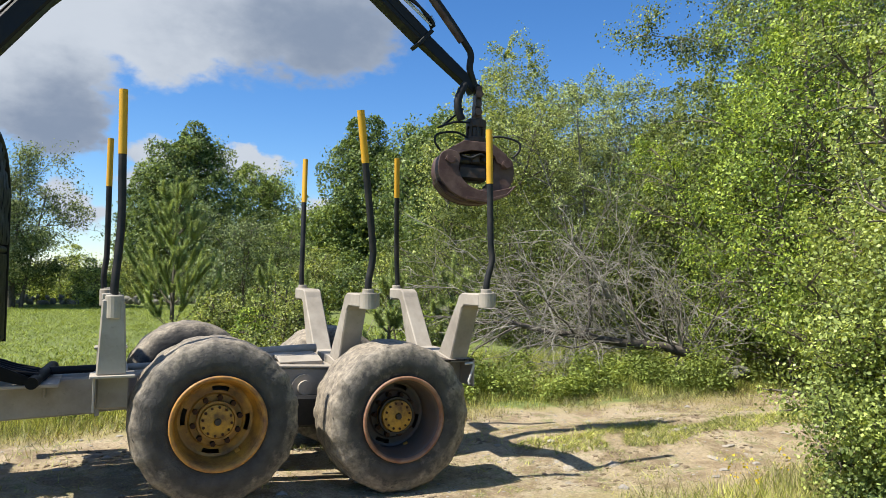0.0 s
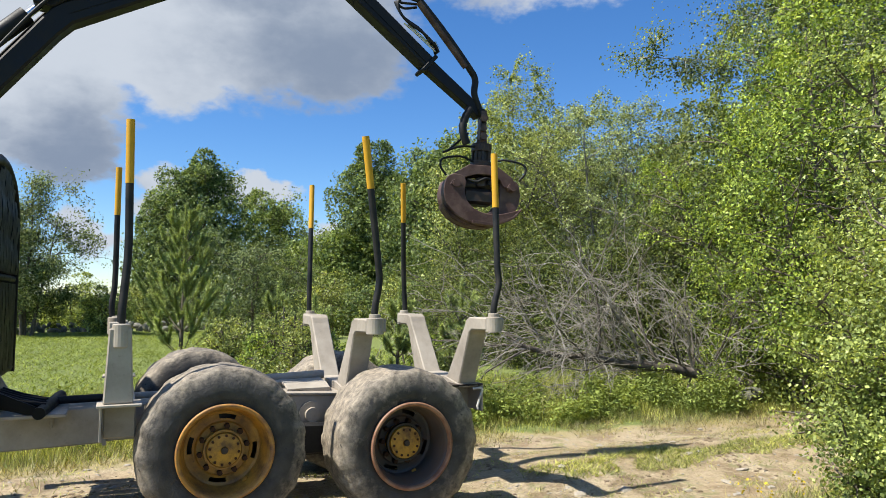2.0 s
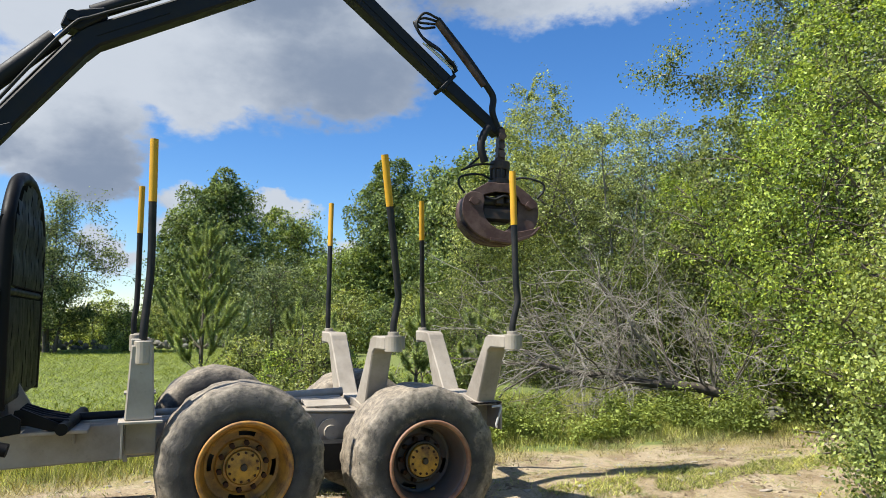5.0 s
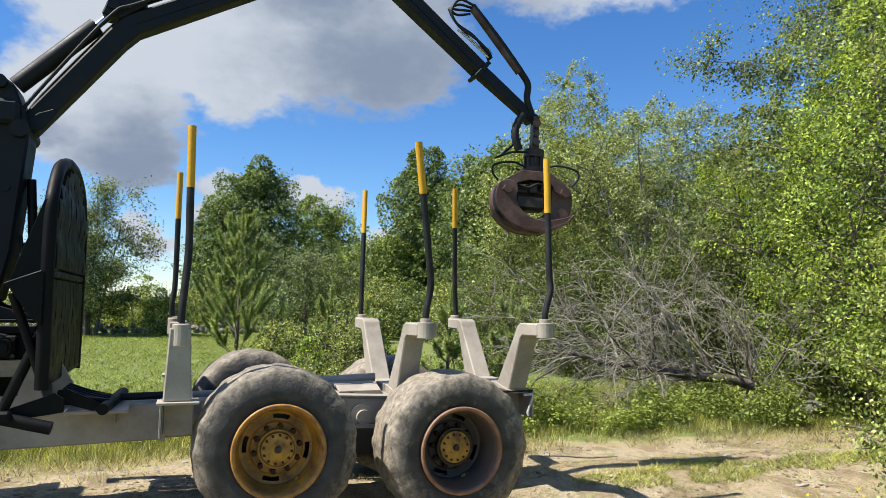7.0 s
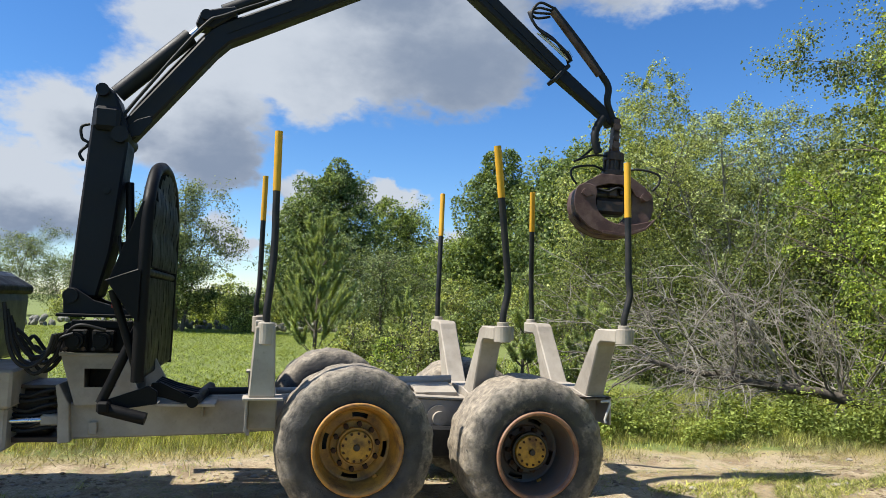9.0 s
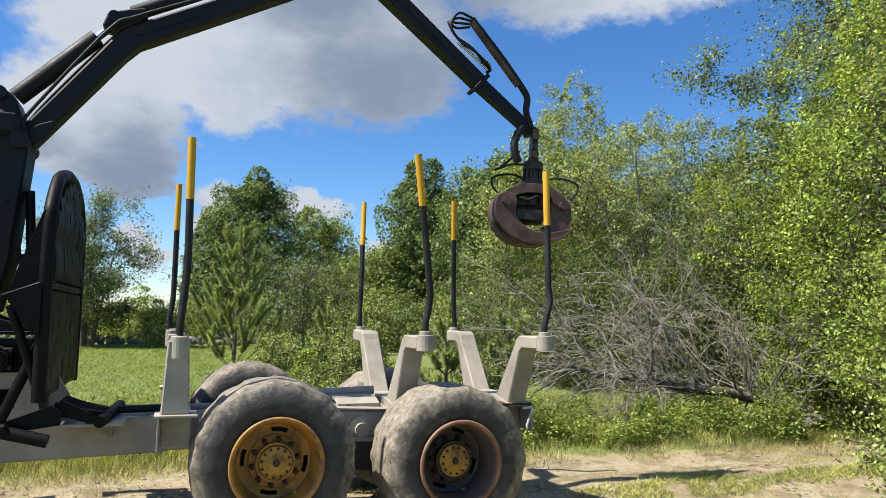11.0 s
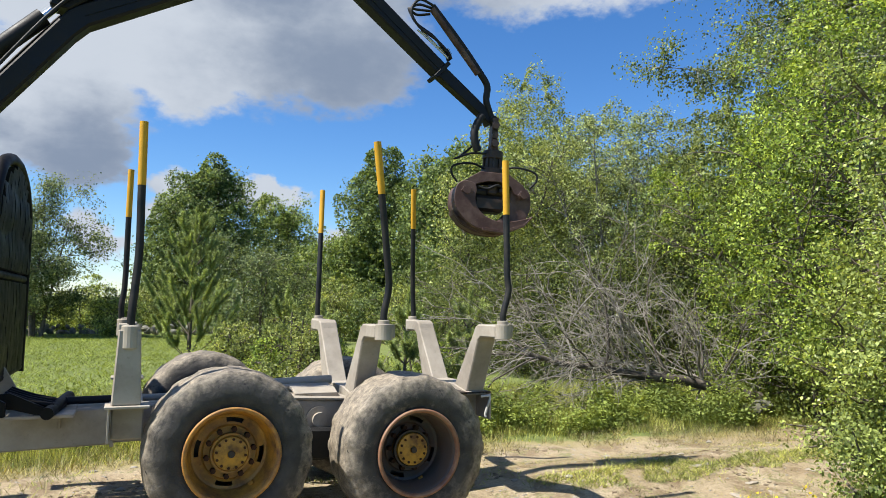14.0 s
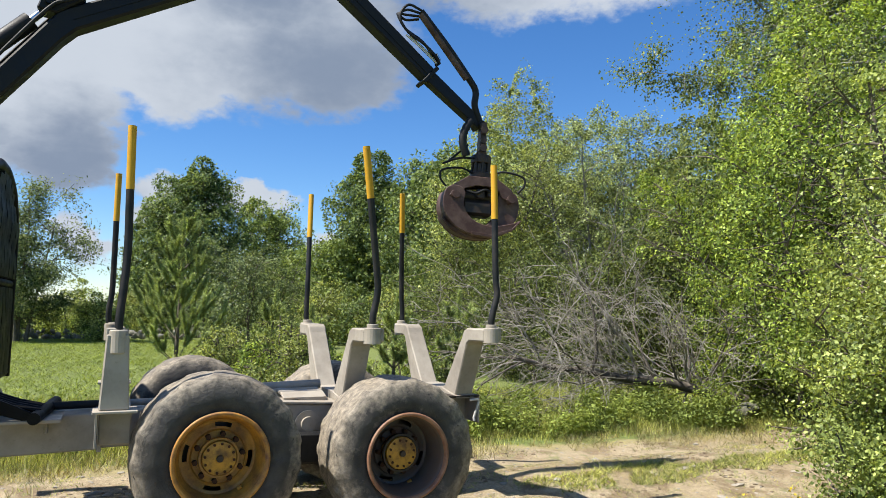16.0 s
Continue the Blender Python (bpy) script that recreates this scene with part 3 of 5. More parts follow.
# ---- wheels ----
def tyre_mesh(seed, flip=1):
    rnd = random.Random(seed)
    R = 0.575
    prof = []
    for i in range(27):
        s = i / 26 * 2 - 1                     # across the tyre
        a = abs(s)
        if a < 0.62:
            y, r = s / 0.62 * 0.235, R - 0.010 * (a / 0.62) ** 2
        else:
            q = (a - 0.62) / 0.38 * math.pi * 0.60
            y = math.copysign(0.235 + 0.060 * math.sin(min(q, math.pi / 2)) - max(0, q - math.pi / 2) * 0.10, s)
            r = R - 0.010 - 0.255 * ((a - 0.62) / 0.38) ** 1.45
        prof.append((y, r))
    n = 216
    verts, faces = [], []
    m = len(prof)
    off = rnd.random() * 9
    for k in range(n):
        a = 2 * math.pi * k / n
        for i, (y, r) in enumerate(prof):
            s = i / 26 * 2 - 1
            # shallow worn lugs, slanting from the shoulders to the middle
            ph = (a / (2 * math.pi) * 17 + (0.5 if s > 0 else 0) - abs(y) * 1.9) % 1.0
            lug = 1 / (1 + math.exp(-(abs(ph - 0.5) - 0.20) * 40))
            depth = 0.013 * (0.25 + 0.75 * min(1, abs(s) * 1.3)) * (1 if abs(s) < 0.80 else max(0, 1 - (abs(s) - 0.80) * 9))
            wear = 0.004 * noise.noise((math.cos(a) * 2.2 + off, math.sin(a) * 2.2, y * 4)) + 0.003 * noise.noise((math.cos(a) * 9, math.sin(a) * 9 + off, y * 14))
            rr = r - depth * lug + wear
            verts.append((rr * math.cos(a), y * flip + (0.004 * noise.noise((a * 3, off, s * 3)) if abs(s) > 0.7 else 0), rr * math.sin(a)))
    for k in range(n):
        j = (k + 1) % n
        for i in range(m - 1):
            faces.append((k * m + i, k * m + i + 1, j * m + i + 1, j * m + i))
    me = mesh_from("tyre", verts, faces, True)
    return me


def wheel(x, y, z, spin, seed, deep, out=-1, paint=OCHRE, barrel=None, rubber=TYRE):
    """A wheel whose outer side looks along out * y. The origin sits at the rim's outer edge, on the axle."""
    w = new("wheel")
    w.parent = forwarder
    w.matrix_basis = pose(x, y, z, 0, spin, 0) @ Matrix.Diagonal((1, -out, 1, 1))
    t = hang("tyre", tyre_mesh(seed), rubber, w, "worn muddy black tractor tyre with shallow lugs")
    t.location = (0, 0.29, 0)
    v, f = lathe([(-0.004, 0.300), (-0.016, 0.312), (-0.010, 0.322), (0.012, 0.320), (0.02, 0.306), (0.035, 0.292), (0.07, 0.288), (0.10, 0.276),
                  (0.16, 0.262), (0.22, 0.262), (0.40, 0.262), (0.48, 0.285), (0.57, 0.30)], 72)
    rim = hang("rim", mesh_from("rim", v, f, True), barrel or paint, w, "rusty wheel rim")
    md = rim.modifiers.new("thick", "SOLIDIFY")
    md.thickness = 0.006
    v, f = lathe([(0.004, 0.294), (-0.012, 0.299), (-0.024, 0.312), (-0.017, 0.3265), (0.010, 0.3255)], 72)
    hang("rim_lip", mesh_from("rim_lip", v, f, True), LIPRUST if barrel else LIPWORN, w, "scuffed rusty rim edge")
    d = deep
    slot = lambda i, k: i == 3 and (k % 18) in (15, 16, 17, 0, 1, 2)
    v, f = lathe([(d - 0.015, 0.010), (d - 0.015, 0.178), (d, 0.19), (d + 0.004, 0.205), (d + 0.006, 0.236), (d - 0.004, 0.266)], 72, slot)
    dm = mesh_from("wheel_disc", v, f)
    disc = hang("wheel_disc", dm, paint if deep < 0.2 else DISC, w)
    md = disc.modifiers.new("thick", "SOLIDIFY")
    md.thickness = 0.012
    hubd = d - 0.09 if deep < 0.2 else d - 0.13
    hr = 0.112 if deep < 0.2 else 0.120
    v, f = lathe([(hubd - 0.012, 0.0), (hubd - 0.012, 0.022), (hubd - 0.004, 0.028), (hubd, 0.075), (hubd + 0.006, hr), (hubd + 0.03, hr + 0.004), (hubd + 0.032, hr + 0.006),
                  (hubd + 0.05, hr + 0.008), (d + 0.01, hr + 0.012)], 48)
    hub = hang("hub", mesh_from("hub", v, f), HUBYELLOW, w, "yellow hub cap with a ring of bolts")
    hang("hub_ring", mesh_from("hub_ring", *lathe([(hubd + 0.031, hr + 0.003), (hubd + 0.022, hr + 0.01), (hubd + 0.022, hr + 0.024), (hubd + 0.05, hr + 0.026)], 48)), OCHRE if deep < 0.2 else DARKIRON, w)
    hang("brake_drum", mesh_from("brake_drum", *lathe([(d + 0.14, 0.0), (d + 0.12, 0.22), (d + 0.13, 0.25), (0.56, 0.25)], 36), True), DARKIRON, w)
    nut_me = mesh_from("nut", *sweep([(0, 0.01, 0), (0, -0.050, 0)], 0.019, 6))
    bolt_me = mesh_from("bolt", *sweep([(0, 0, 0), (0, -0.013, 0)], 0.010, 6))
    for k in range(10):
        a = 2 * math.pi * (k + 0.5) / 10
        o = hang("nut", nut_me, NUTRUST, w)
        o.location = (0.160 * math.cos(a), d - 0.012, 0.160 * math.sin(a))
    for k in range(12):
        a = 2 * math.pi * k / 12
        o = hang("bolt", bolt_me, NUTRUST, w)
        o.location = (0.098 * math.cos(a), hubd + 0.008, 0.098 * math.sin(a))
    cap = hang("grease_cap", mesh_from("grease_cap", *sweep([(0, hubd, 0), (0, hubd - 0.03, 0)], [0.026, 0.022], 10)), DARKIRON, w)
    vs = hang("valve_guard", mesh_from("valve_guard", *sweep([(0.165, d - 0.045, -0.20), (0.185, d - 0.06, -0.175)], 0.016, 8)), paint, w)
    return w


wheel(0.805, 5.0, 0.597, 8, 3, 0.165)
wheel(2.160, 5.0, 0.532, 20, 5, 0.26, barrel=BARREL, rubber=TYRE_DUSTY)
wheel(0.805, 7.40, 0.597, 33, 8, 0.165, out=1)
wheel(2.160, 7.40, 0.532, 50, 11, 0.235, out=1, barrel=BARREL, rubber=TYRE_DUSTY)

# ---- headboard ----
HX = -0.725
arch = [(HX, 5.36, 1.02), (HX, 5.34, 1.5), (HX, 5.34, 2.15), (HX, 5.40, 2.36), (HX, 5.62, 2.56), (HX, 5.95, 2.65), (HX, 6.2, 2.665),
        (HX, 6.45, 2.65), (HX, 6.78, 2.56), (HX, 7.0, 2.36), (HX, 7.06, 2.15), (HX, 7.06, 1.5), (HX, 7.04, 1.02)]
tube("gate_hoop", arch, 0.045, GATEBLACK, forwarder, 12, True)
tube("gate_rail", [(HX, 5.34, 1.80), (HX, 7.06, 1.80)], 0.032, GATEBLACK, forwarder, 10)
tube("gate_rail", [(HX, 5.36, 1.06), (HX, 7.04, 1.06)], 0.035, GATEBLACK, forwarder, 10)
rg = random.Random(4)
for k in range(11):
    y = 5.46 + k * 0.148
    top = 2.64 - 0.42 * (abs(y - YC) / 0.86) ** 2.4
    for z0, z1 in ((1.84, top - 0.03), (1.08, 1.76)):
        pts = []
        for i in range(9):
            z = z0 + (z1 - z0) * i / 8
            wav = 0.016 * math.sin(z * 9) * (1 if z0 > 1.5 else 0.35) + rg.uniform(-0.003, 0.003)
            pts.append((HX + 0.03 + abs(wav), z))
        prof = pts + [(x - 0.05, z) for x, z in pts[::-1]]
        part("gate_slat", prism(prof, "y", y - 0.070, y + 0.070, 0), GATEBLACK, forwarder)
for y in (5.33, 7.05):
    part("gate_gusset", prism([(-0.76, 2.30), (-0.735, 2.30), (-0.735, 1.79), (-0.96, 1.70)], "y", y - 0.012, y + 0.012, 0.002), GATEBLACK, forwarder)
    part("gate_gusset", prism([(-0.97, 1.725), (-0.75, 1.815), (-0.735, 1.80), (-0.735, 1.44), (-0.80, 1.50), (-0.93, 1.69)], "y", y - 0.06, y + 0.05, 0.004), GATEBLACK, forwarder)
    tube("gate_strut", [(-0.93, y + 0.05, 1.66), (-0.74, y + 0.07, 1.10)], 0.03, GATEBLACK, forwarder)
    tube("gate_strut", [(-0.72, y + 0.1, 1.48), (-0.97, y + 0.12, 0.86)], 0.036, GATEBLACK, forwarder)
    part("gate_foot", box((-0.98, y + 0.02, 0.80), (-0.90, y + 0.16, 0.88), 0.015), GATEBLACK, forwarder)
part("gate_foot_plate", prism([(-0.98, 0.865), (-0.66, 0.98), (-0.60, 0.94), (-0.60, 0.85), (-0.95, 0.80)], "y", 5.46, 5.50, 0.004), GATEBLACK, forwarder)
tube("gate_handle", [(-0.96, 5.42, 0.83), (-0.66, 5.40, 0.755)], 0.045, GATEBLACK, forwarder, 12)
# folded hinge frame lying on the beam behind the headboard
for dy in (0, 0.10, 0.20, 0.30):
    tube("hinge_arm", [(-0.64, 5.72 + dy, 0.975), (-0.50, 5.70 + dy, 0.925), (-0.33, 5.68 + dy, 0.885)], 0.022, GATEBLACK, forwarder, 8)
tube("hinge_tube", [(-0.36, 5.52, 0.855), (-0.28, 6.35, 0.875)], 0.042, GATEBLACK, forwarder, 14)
part("hinge_plate", prism([(-0.66, 0.985), (-0.60, 0.99), (-0.34, 0.865), (-0.31, 0.835), (-0.44, 0.835), (-0.57, 0.875), (-0.68, 0.89)], "y", 5.62, 5.645, 0.003), GATEBLACK, forwarder)
part("hinge_base", box((-0.62, 5.62, 0.808), (-0.20, 6.45, 0.832), 0.004), GREY, forwarder)
part("bracket_tab", box((-0.315, 5.87, 0.70), (-0.295, 5.90, 0.81), 0.003), GREY, forwarder)
part("bracket_tab", box((-1.12, 5.86, 0.57), (-1.06, 5.905, 0.66), 0.006), GREY, forwarder)

# ---- crane tower and front joint ----
for y0, y1 in ((5.84, 5.87), (6.53, 6.56)):
    bm = bmesh.new()
    add(bm, prism([(-1.335, 1.16), (-0.84, 1.16), (-0.83, 1.065), (-1.31, 1.065)], "y", y0, y1, 0))
    add(bm, prism([(-1.309, 1.065), (-1.17, 1.065), (-1.165, 0.925), (-1.265, 0.925)], "y", y0, y1, 0))
    add(bm, prism([(-0.95, 1.065), (-0.83, 1.065), (-0.79, 0.925), (-0.945, 0.925)], "y", y0, y1, 0))
    add(bm, prism([(-1.265, 0.925), (-0.79, 0.925), (-0.73, 0.80), (-1.22, 0.79)], "y", y0, y1, 0))
    part("tower_plate", bm, GREY, forwarder)
part("tower_core", box((-1.22, 6.28, 0.83), (-0.90, 6.50, 1.155), 0.01), DARKIRON, forwarder)
part("tower_wing", prism([(-0.78, 1.15), (-0.70, 1.15), (-0.52, 0.83), (-0.735, 0.82)], "y", 6.02, 6.05, 0.003), GREY, forwarder)
part("tower_front", prism([(-1.335, 1.155), (-1.305, 1.155), (-1.205, 0.80), (-1.235, 0.80)], "y", 5.872, 6.528, 0.002), GREY, forwarder)
part("tower_top", box((-1.35, 5.82, 1.16), (-0.80, 6.58, 1.185), 0.004), GREY, forwarder)
flange = prism([(-1.36, 0.94), (-1.335, 0.95), (-1.26, 0.80), (-1.235, 0.52), (-1.32, 0.51), (-1.335, 0.80)], "y", 5.83, 6.57, 0.006)
part("joint_flange", flange, GREY, forwarder)
part("valve_block", box((-1.34, 5.86, 1.185), (-0.86, 6.54, 1.40), 0.012), GATEBLACK, forwarder)
part("valve_bar", box((-1.28, 5.82, 1.37), (-0.85, 5.855, 1.43), 0.006), GATEBLACK, forwarder)
for x in (-1.235, -1.045):
    v = new("slew_motor")
    v.parent = forwarder
    bm = bmesh.new()
    disc_y(bm, x, 5.74, 5.86, 1.275, 0.062, 20)
    disc_y(bm, x, 5.72, 5.745, 1.275, 0.040, 16)
    part("motor_body", bm, GATEBLACK, v)
    part("motor_flange", box((x - 0.082, 5.79, 1.195), (x + 0.082, 5.83, 1.36), 0.012), GATEBLACK, v)
    for dx in (-0.062, 0.062):
        for dz in (-0.062, 0.062):
            b = bmesh.new()
            disc_y(b, x + dx, 5.77, 5.79, 1.278 + dz, 0.014, 8)
            part("motor_bolt", b, DARKIRON, v)
part("slew_plate", box((-1.40, 5.85, 1.45), (-0.84, 6.55, 1.475), 0.005), GATEBLACK, forwarder)
# front half of the machine, of which only the rear edge shows
for z0, z1 in ((0.90, 0.93), (0.50, 0.54)):
    part("joint_fork", prism([(-1.80, z0), (-1.33, z0), (-1.33, z1), (-1.80, z1)], "y", 5.95, 6.45, 0.006), DARKIRON, forwarder)
part("joint_core", box((-1.72, 6.05, 0.54), (-1.42, 6.35, 0.90), 0.03), DARKIRON, forwarder)
part("joint_rib", box((-1.58, 5.98, 0.60), (-1.34, 6.02, 0.66), 0.006), GREY, forwarder)
tube("steering_rod", [(-1.95, 5.86, 0.665), (-1.36, 5.92, 0.675)], 0.024, STEEL, forwarder, 12)
part("rod_eye", box((-1.46, 5.88, 0.635), (-1.32, 5.96, 0.715), 0.014), GREY, forwarder)
part("front_block", box((-2.4, 5.72, 0.78), (-1.62, 6.68, 1.06), 0.02), GREY, forwarder)
part("front_block", box((-2.6, 5.80, 0.46), (-1.66, 6.60, 0.78), 0.02), GREY, forwarder)
part("engine_panel", prism([(-3.6, 1.06), (-1.96, 1.06), (-1.94, 1.55), (-1.96, 1.68), (-2.10, 1.80), (-3.6, 1.82)], "y", 5.25, 7.15, 0.03), BLUE, forwarder)
part("panel_hood", prism([(-2.12, 1.80), (-1.92, 1.68), (-1.915, 1.63), (-1.95, 1.60), (-2.15, 1.72)], "y", 5.22, 7.18, 0.008), GATEBLACK, forwarder)
part("cab", prism([(-3.6, 1.84), (-2.45, 1.84), (-2.55, 3.0), (-3.5, 3.0)], "y", 5.4, 7.0, 0.05), GATEBLACK, forwarder)
rh = random.Random(9)
for k in range(9):
    y = 5.55 + 0.08 * k
    sag = rh.uniform(0.0, 0.18)
    tube("hydraulic_hose", [(-1.66, y, 1.55 - 0.05 * k), (-1.60, y, 1.30 - sag), (-1.50, y + 0.02, 1.18 - sag), (-1.38, y + 0.03, 1.22 - sag * 0.5), (-1.33, y + 0.02, 1.33)],
         0.015, HOSE_SHADE, forwarder, 8, True)
for k in range(6):
    z = 0.60 + 0.055 * k
    tube("hydraulic_hose", [(-1.75, 5.96, z + 0.02), (-1.58, 5.93, z - 0.01 - 0.02 * (k % 2)), (-1.45, 5.93, z + 0.01), (-1.33, 5.96, z + 0.03)], 0.016, HOSE_SHADE, forwarder, 8, True)
tube("hydraulic_hose", [(-1.36, 5.84, 1.24), (-1.22, 5.73, 1.39), (-1.02, 5.73, 1.36)], 0.013, HOSE_SHADE, forwarder, 8, True)
tube("hydraulic_hose", [(-1.40, 5.84, 1.20), (-1.33, 5.73, 1.29), (-1.24, 5.73, 1.33)], 0.013, HOSE_SHADE, forwarder, 8, True)

# ---- loader crane ----
crane = thing("loader_crane", "black hydraulic loader crane arched over the load bunk", "crane", (0, 0, 0))
part("pillar", prism([(-1.365, 1.60), (-1.155, 1.60), (-1.075, 1.97), (-1.005, 2.82), (-1.015, 2.97), (-1.12, 3.25), (-1.20, 3.30), (-1.255, 3.26), (-1.275, 3.16)], "y", 6.01, 6.36, 0.018), BLACK, crane)
part("pillar_bore", disc_y(None, -1.135, 5.994, 6.01, 2.45, 0.026, 20), HOSE_SHADE, crane)
for y in (5.96, 6.42):
    part("pillar_cheek", prism([(-1.37, 1.475), (-1.38, 1.62), (-1.35, 1.67), (-1.30, 1.67), (-1.16, 1.58), (-0.87, 1.50), (-0.87, 1.475)], "y", y - 0.015, y + 0.015, 0.004), BLACK, crane)
part("pillar_pin", disc_y(None, -1.325, 5.92, 6.48, 1.61, 0.055, 20), BLACK, crane)
part("decal", box((-1.03, 5.937, 1.525), (-0.975, 5.941, 1.555), 0), RED, crane, "small red decal")
part("lift_box", box((-1.265, 5.95, 2.93), (-1.065, 6.45, 3.12), 0.03), BLACK, crane)
part("top_pin", disc_y(None, -1.21, 5.96, 6.44, 3.25, 0.05, 24), BLACK, crane)
part("boom_pin", disc_y(None, -1.06, 5.95, 6.45, 2.90, 0.065, 24), BLACK, crane)
tube("lift_rod", [(-1.0, 6.2, 2.55), (-0.93, 6.2, 1.55)], 0.034, BLACK, crane, 12)
tube("lift_cylinder", [(-0.965, 6.2, 2.06), (-0.90, 6.2, 1.50)], 0.075, BLACK, crane, 16)
tube("lift_pipe", [(-1.03, 6.08, 2.1), (-1.0, 6.06, 1.9), (-0.93, 6.06, 1.62)], 0.014, HOSE_SHADE, crane, 8)
tube("ear_hose", [(-1.30, 6.05, 2.98), (-1.36, 6.05, 2.95), (-1.35, 6.05, 2.86), (-1.30, 6.05, 2.82), (-1.36, 6.05, 2.74), (-1.33, 6.05, 2.68)], 0.012, HOSE_SHADE, crane, 8, True)
# inner boom, bent upwards
part("boom", prism([(-1.10, 2.93), (-1.05, 3.07), (-0.42, 3.91), (-0.36, 3.955), (0.23, 4.26), (1.50, 4.93), (1.62, 4.84), (1.56, 4.76), (1.04, 4.495), (-0.27, 3.795), (-0.37, 3.69),
                    (-0.99, 2.885)], "y", 6.11, 6.29, 0.018), BLACK, crane)
part("boom_rib", prism([(-0.30, 3.88), (0.25, 4.165), (0.25, 4.153), (-0.30, 3.868)], "y", 6.103, 6.11, 0), BLACK, crane)
part("boom_patch", prism([(-1.04, 2.99), (-0.96, 3.06), (-0.86, 3.10), (-0.84, 3.06), (-0.93, 2.93), (-1.0, 2.91)], "y", 6.09, 6.11, 0.004), BLACK, crane)
tube("tilt_cylinder", [(-1.14, 6.2, 3.28), (-0.60, 6.2, 3.84)], 0.072, BLACK, crane, 18)
tube("tilt_rod", [(-0.60, 6.2, 3.84), (-0.47, 6.2, 3.98)], 0.03, STEEL, crane, 12)
part("rod_lug", prism([(-0.56, 3.92), (-0.52, 4.04), (-0.36, 4.09), (-0.24, 4.12), (-0.22, 4.05), (-0.42, 3.90)], "y", 6.10, 6.30, 0.012), BLACK, crane)
part("lug_pin", disc_y(None, -0.47, 6.06, 6.34, 4.0, 0.045, 18), BLACK, crane)
tube("stick_cylinder", [(-0.34, 6.2, 4.09), (0.75, 6.2, 4.66)], 0.062, BLACK, crane, 16)
tube("stick_rod", [(0.75, 6.2, 4.66), (1.40, 6.2, 5.0)], 0.028, STEEL, crane, 12)
tube("boom_hose", [(-1.09, 6.05, 3.0), (-0.98, 6.06, 3.2), (-0.50, 6.06, 3.88), (-0.30, 6.06, 4.02), (0.3, 6.06, 4.31)], 0.014, HOSE_SHADE, crane, 8, True)
tube("boom_hose", [(-1.09, 6.30, 3.03), (-0.98, 6.30, 3.25), (-0.48, 6.33, 3.93), (-0.33, 6.33, 4.06)], 0.014, HOSE_SHADE, crane, 8, True)
# outer boom with telescope
part("stick", prism([(1.40, 5.02), (1.55, 5.06), (1.70, 4.86), (2.82, 3.95), (2.725, 3.85), (1.60, 4.72), (1.42, 4.83)], "y", 6.12, 6.28, 0.012), BLACK, crane)
part("stick_rib", prism([(1.78, 4.68), (2.74, 3.905), (2.733, 3.896), (1.773, 4.67)], "y", 6.113, 6.12, 0), BLACK, crane)
part("stick_collar", prism([(2.685, 3.82), (2.83, 3.98), (2.86, 3.955), (2.715, 3.795)], "y", 6.10, 6.30, 0.006), BLACK, crane)
part("telescope", prism([(2.74, 3.84), (2.83, 3.93), (3.28, 3.585), (3.355, 3.50), (3.345, 3.46), (3.30, 3.43), (3.22, 3.50)], "y", 6.145, 6.255, 0.008), BLACK, crane)
part("telescope_pin", disc_y(None, 3.335, 6.10, 6.30, 3.47, 0.035, 16), BLACK, crane)
tube("hose_pipe", [(2.66, 6.12, 4.475), (3.17, 6.14, 3.91)], 0.034, GRAPPLE, crane, 12)
tube("hose_cover", [(2.66, 6.12, 4.50), (2.95, 6.13, 4.20), (3.20, 6.14, 3.91), (3.275, 6.15, 3.80), (3.265, 6.15, 3.66), (3.32, 6.16, 3.52), (3.36, 6.17, 3.42)], 0.034, HOSE_SHADE, crane, 10, True)
for k in range(4):
    dz, dy = 0.02 * k, 0.025 * k
    tube("loop_hose", [(2.66, 6.10 + dy, 4.50 - dz), (2.52, 6.10 + dy, 4.53 - dz * 2), (2.44, 6.10 + dy, 4.40 + dz), (2.52, 6.09 + dy, 4.26 + dz), (2.70, 6.09 + dy, 4.16 + dz),
                       (2.82, 6.09 + dy, 4.06 + 0.3 * dz), (2.86, 6.10 + dy, 4.0)], 0.013, HOSE_SHADE, crane, 8, True)
tube("steel_pipe", [(2.50, 6.09, 4.23), (2.62, 6.09, 4.15), (2.82, 6.09, 4.0)], 0.009, STEEL, crane, 8)
tube("steel_pipe", [(2.55, 6.12, 4.24), (2.66, 6.12, 4.16), (2.85, 6.12, 4.02), (2.87, 6.12, 4.05), (2.83, 6.12, 4.11)], 0.009, STEEL, crane, 8)
ring = []
for k in range(15):
    t = k / 14
    p = Vector((3.20, 6.10, 3.49)).lerp(Vector((3.16, 6.10, 3.13)), t)
    p.x -= 0.065 * math.sin(math.pi * t)
    ring.append(p)
tube("hose_sleeve", ring, [0.036 + (0.006 if k % 2 else 0) for k in range(15)], HOSE_SHADE, crane, 12)

# ---- grapple ----
grapple = thing("timber_grapple", "worn brown steel timber grapple, closed, hanging from the crane tip", "grapple", (3.35, 6.2, 0))
def gpart(name, bm, mat=GRAPPLE, label=""):
    return part(name, bm, mat, grapple, label)


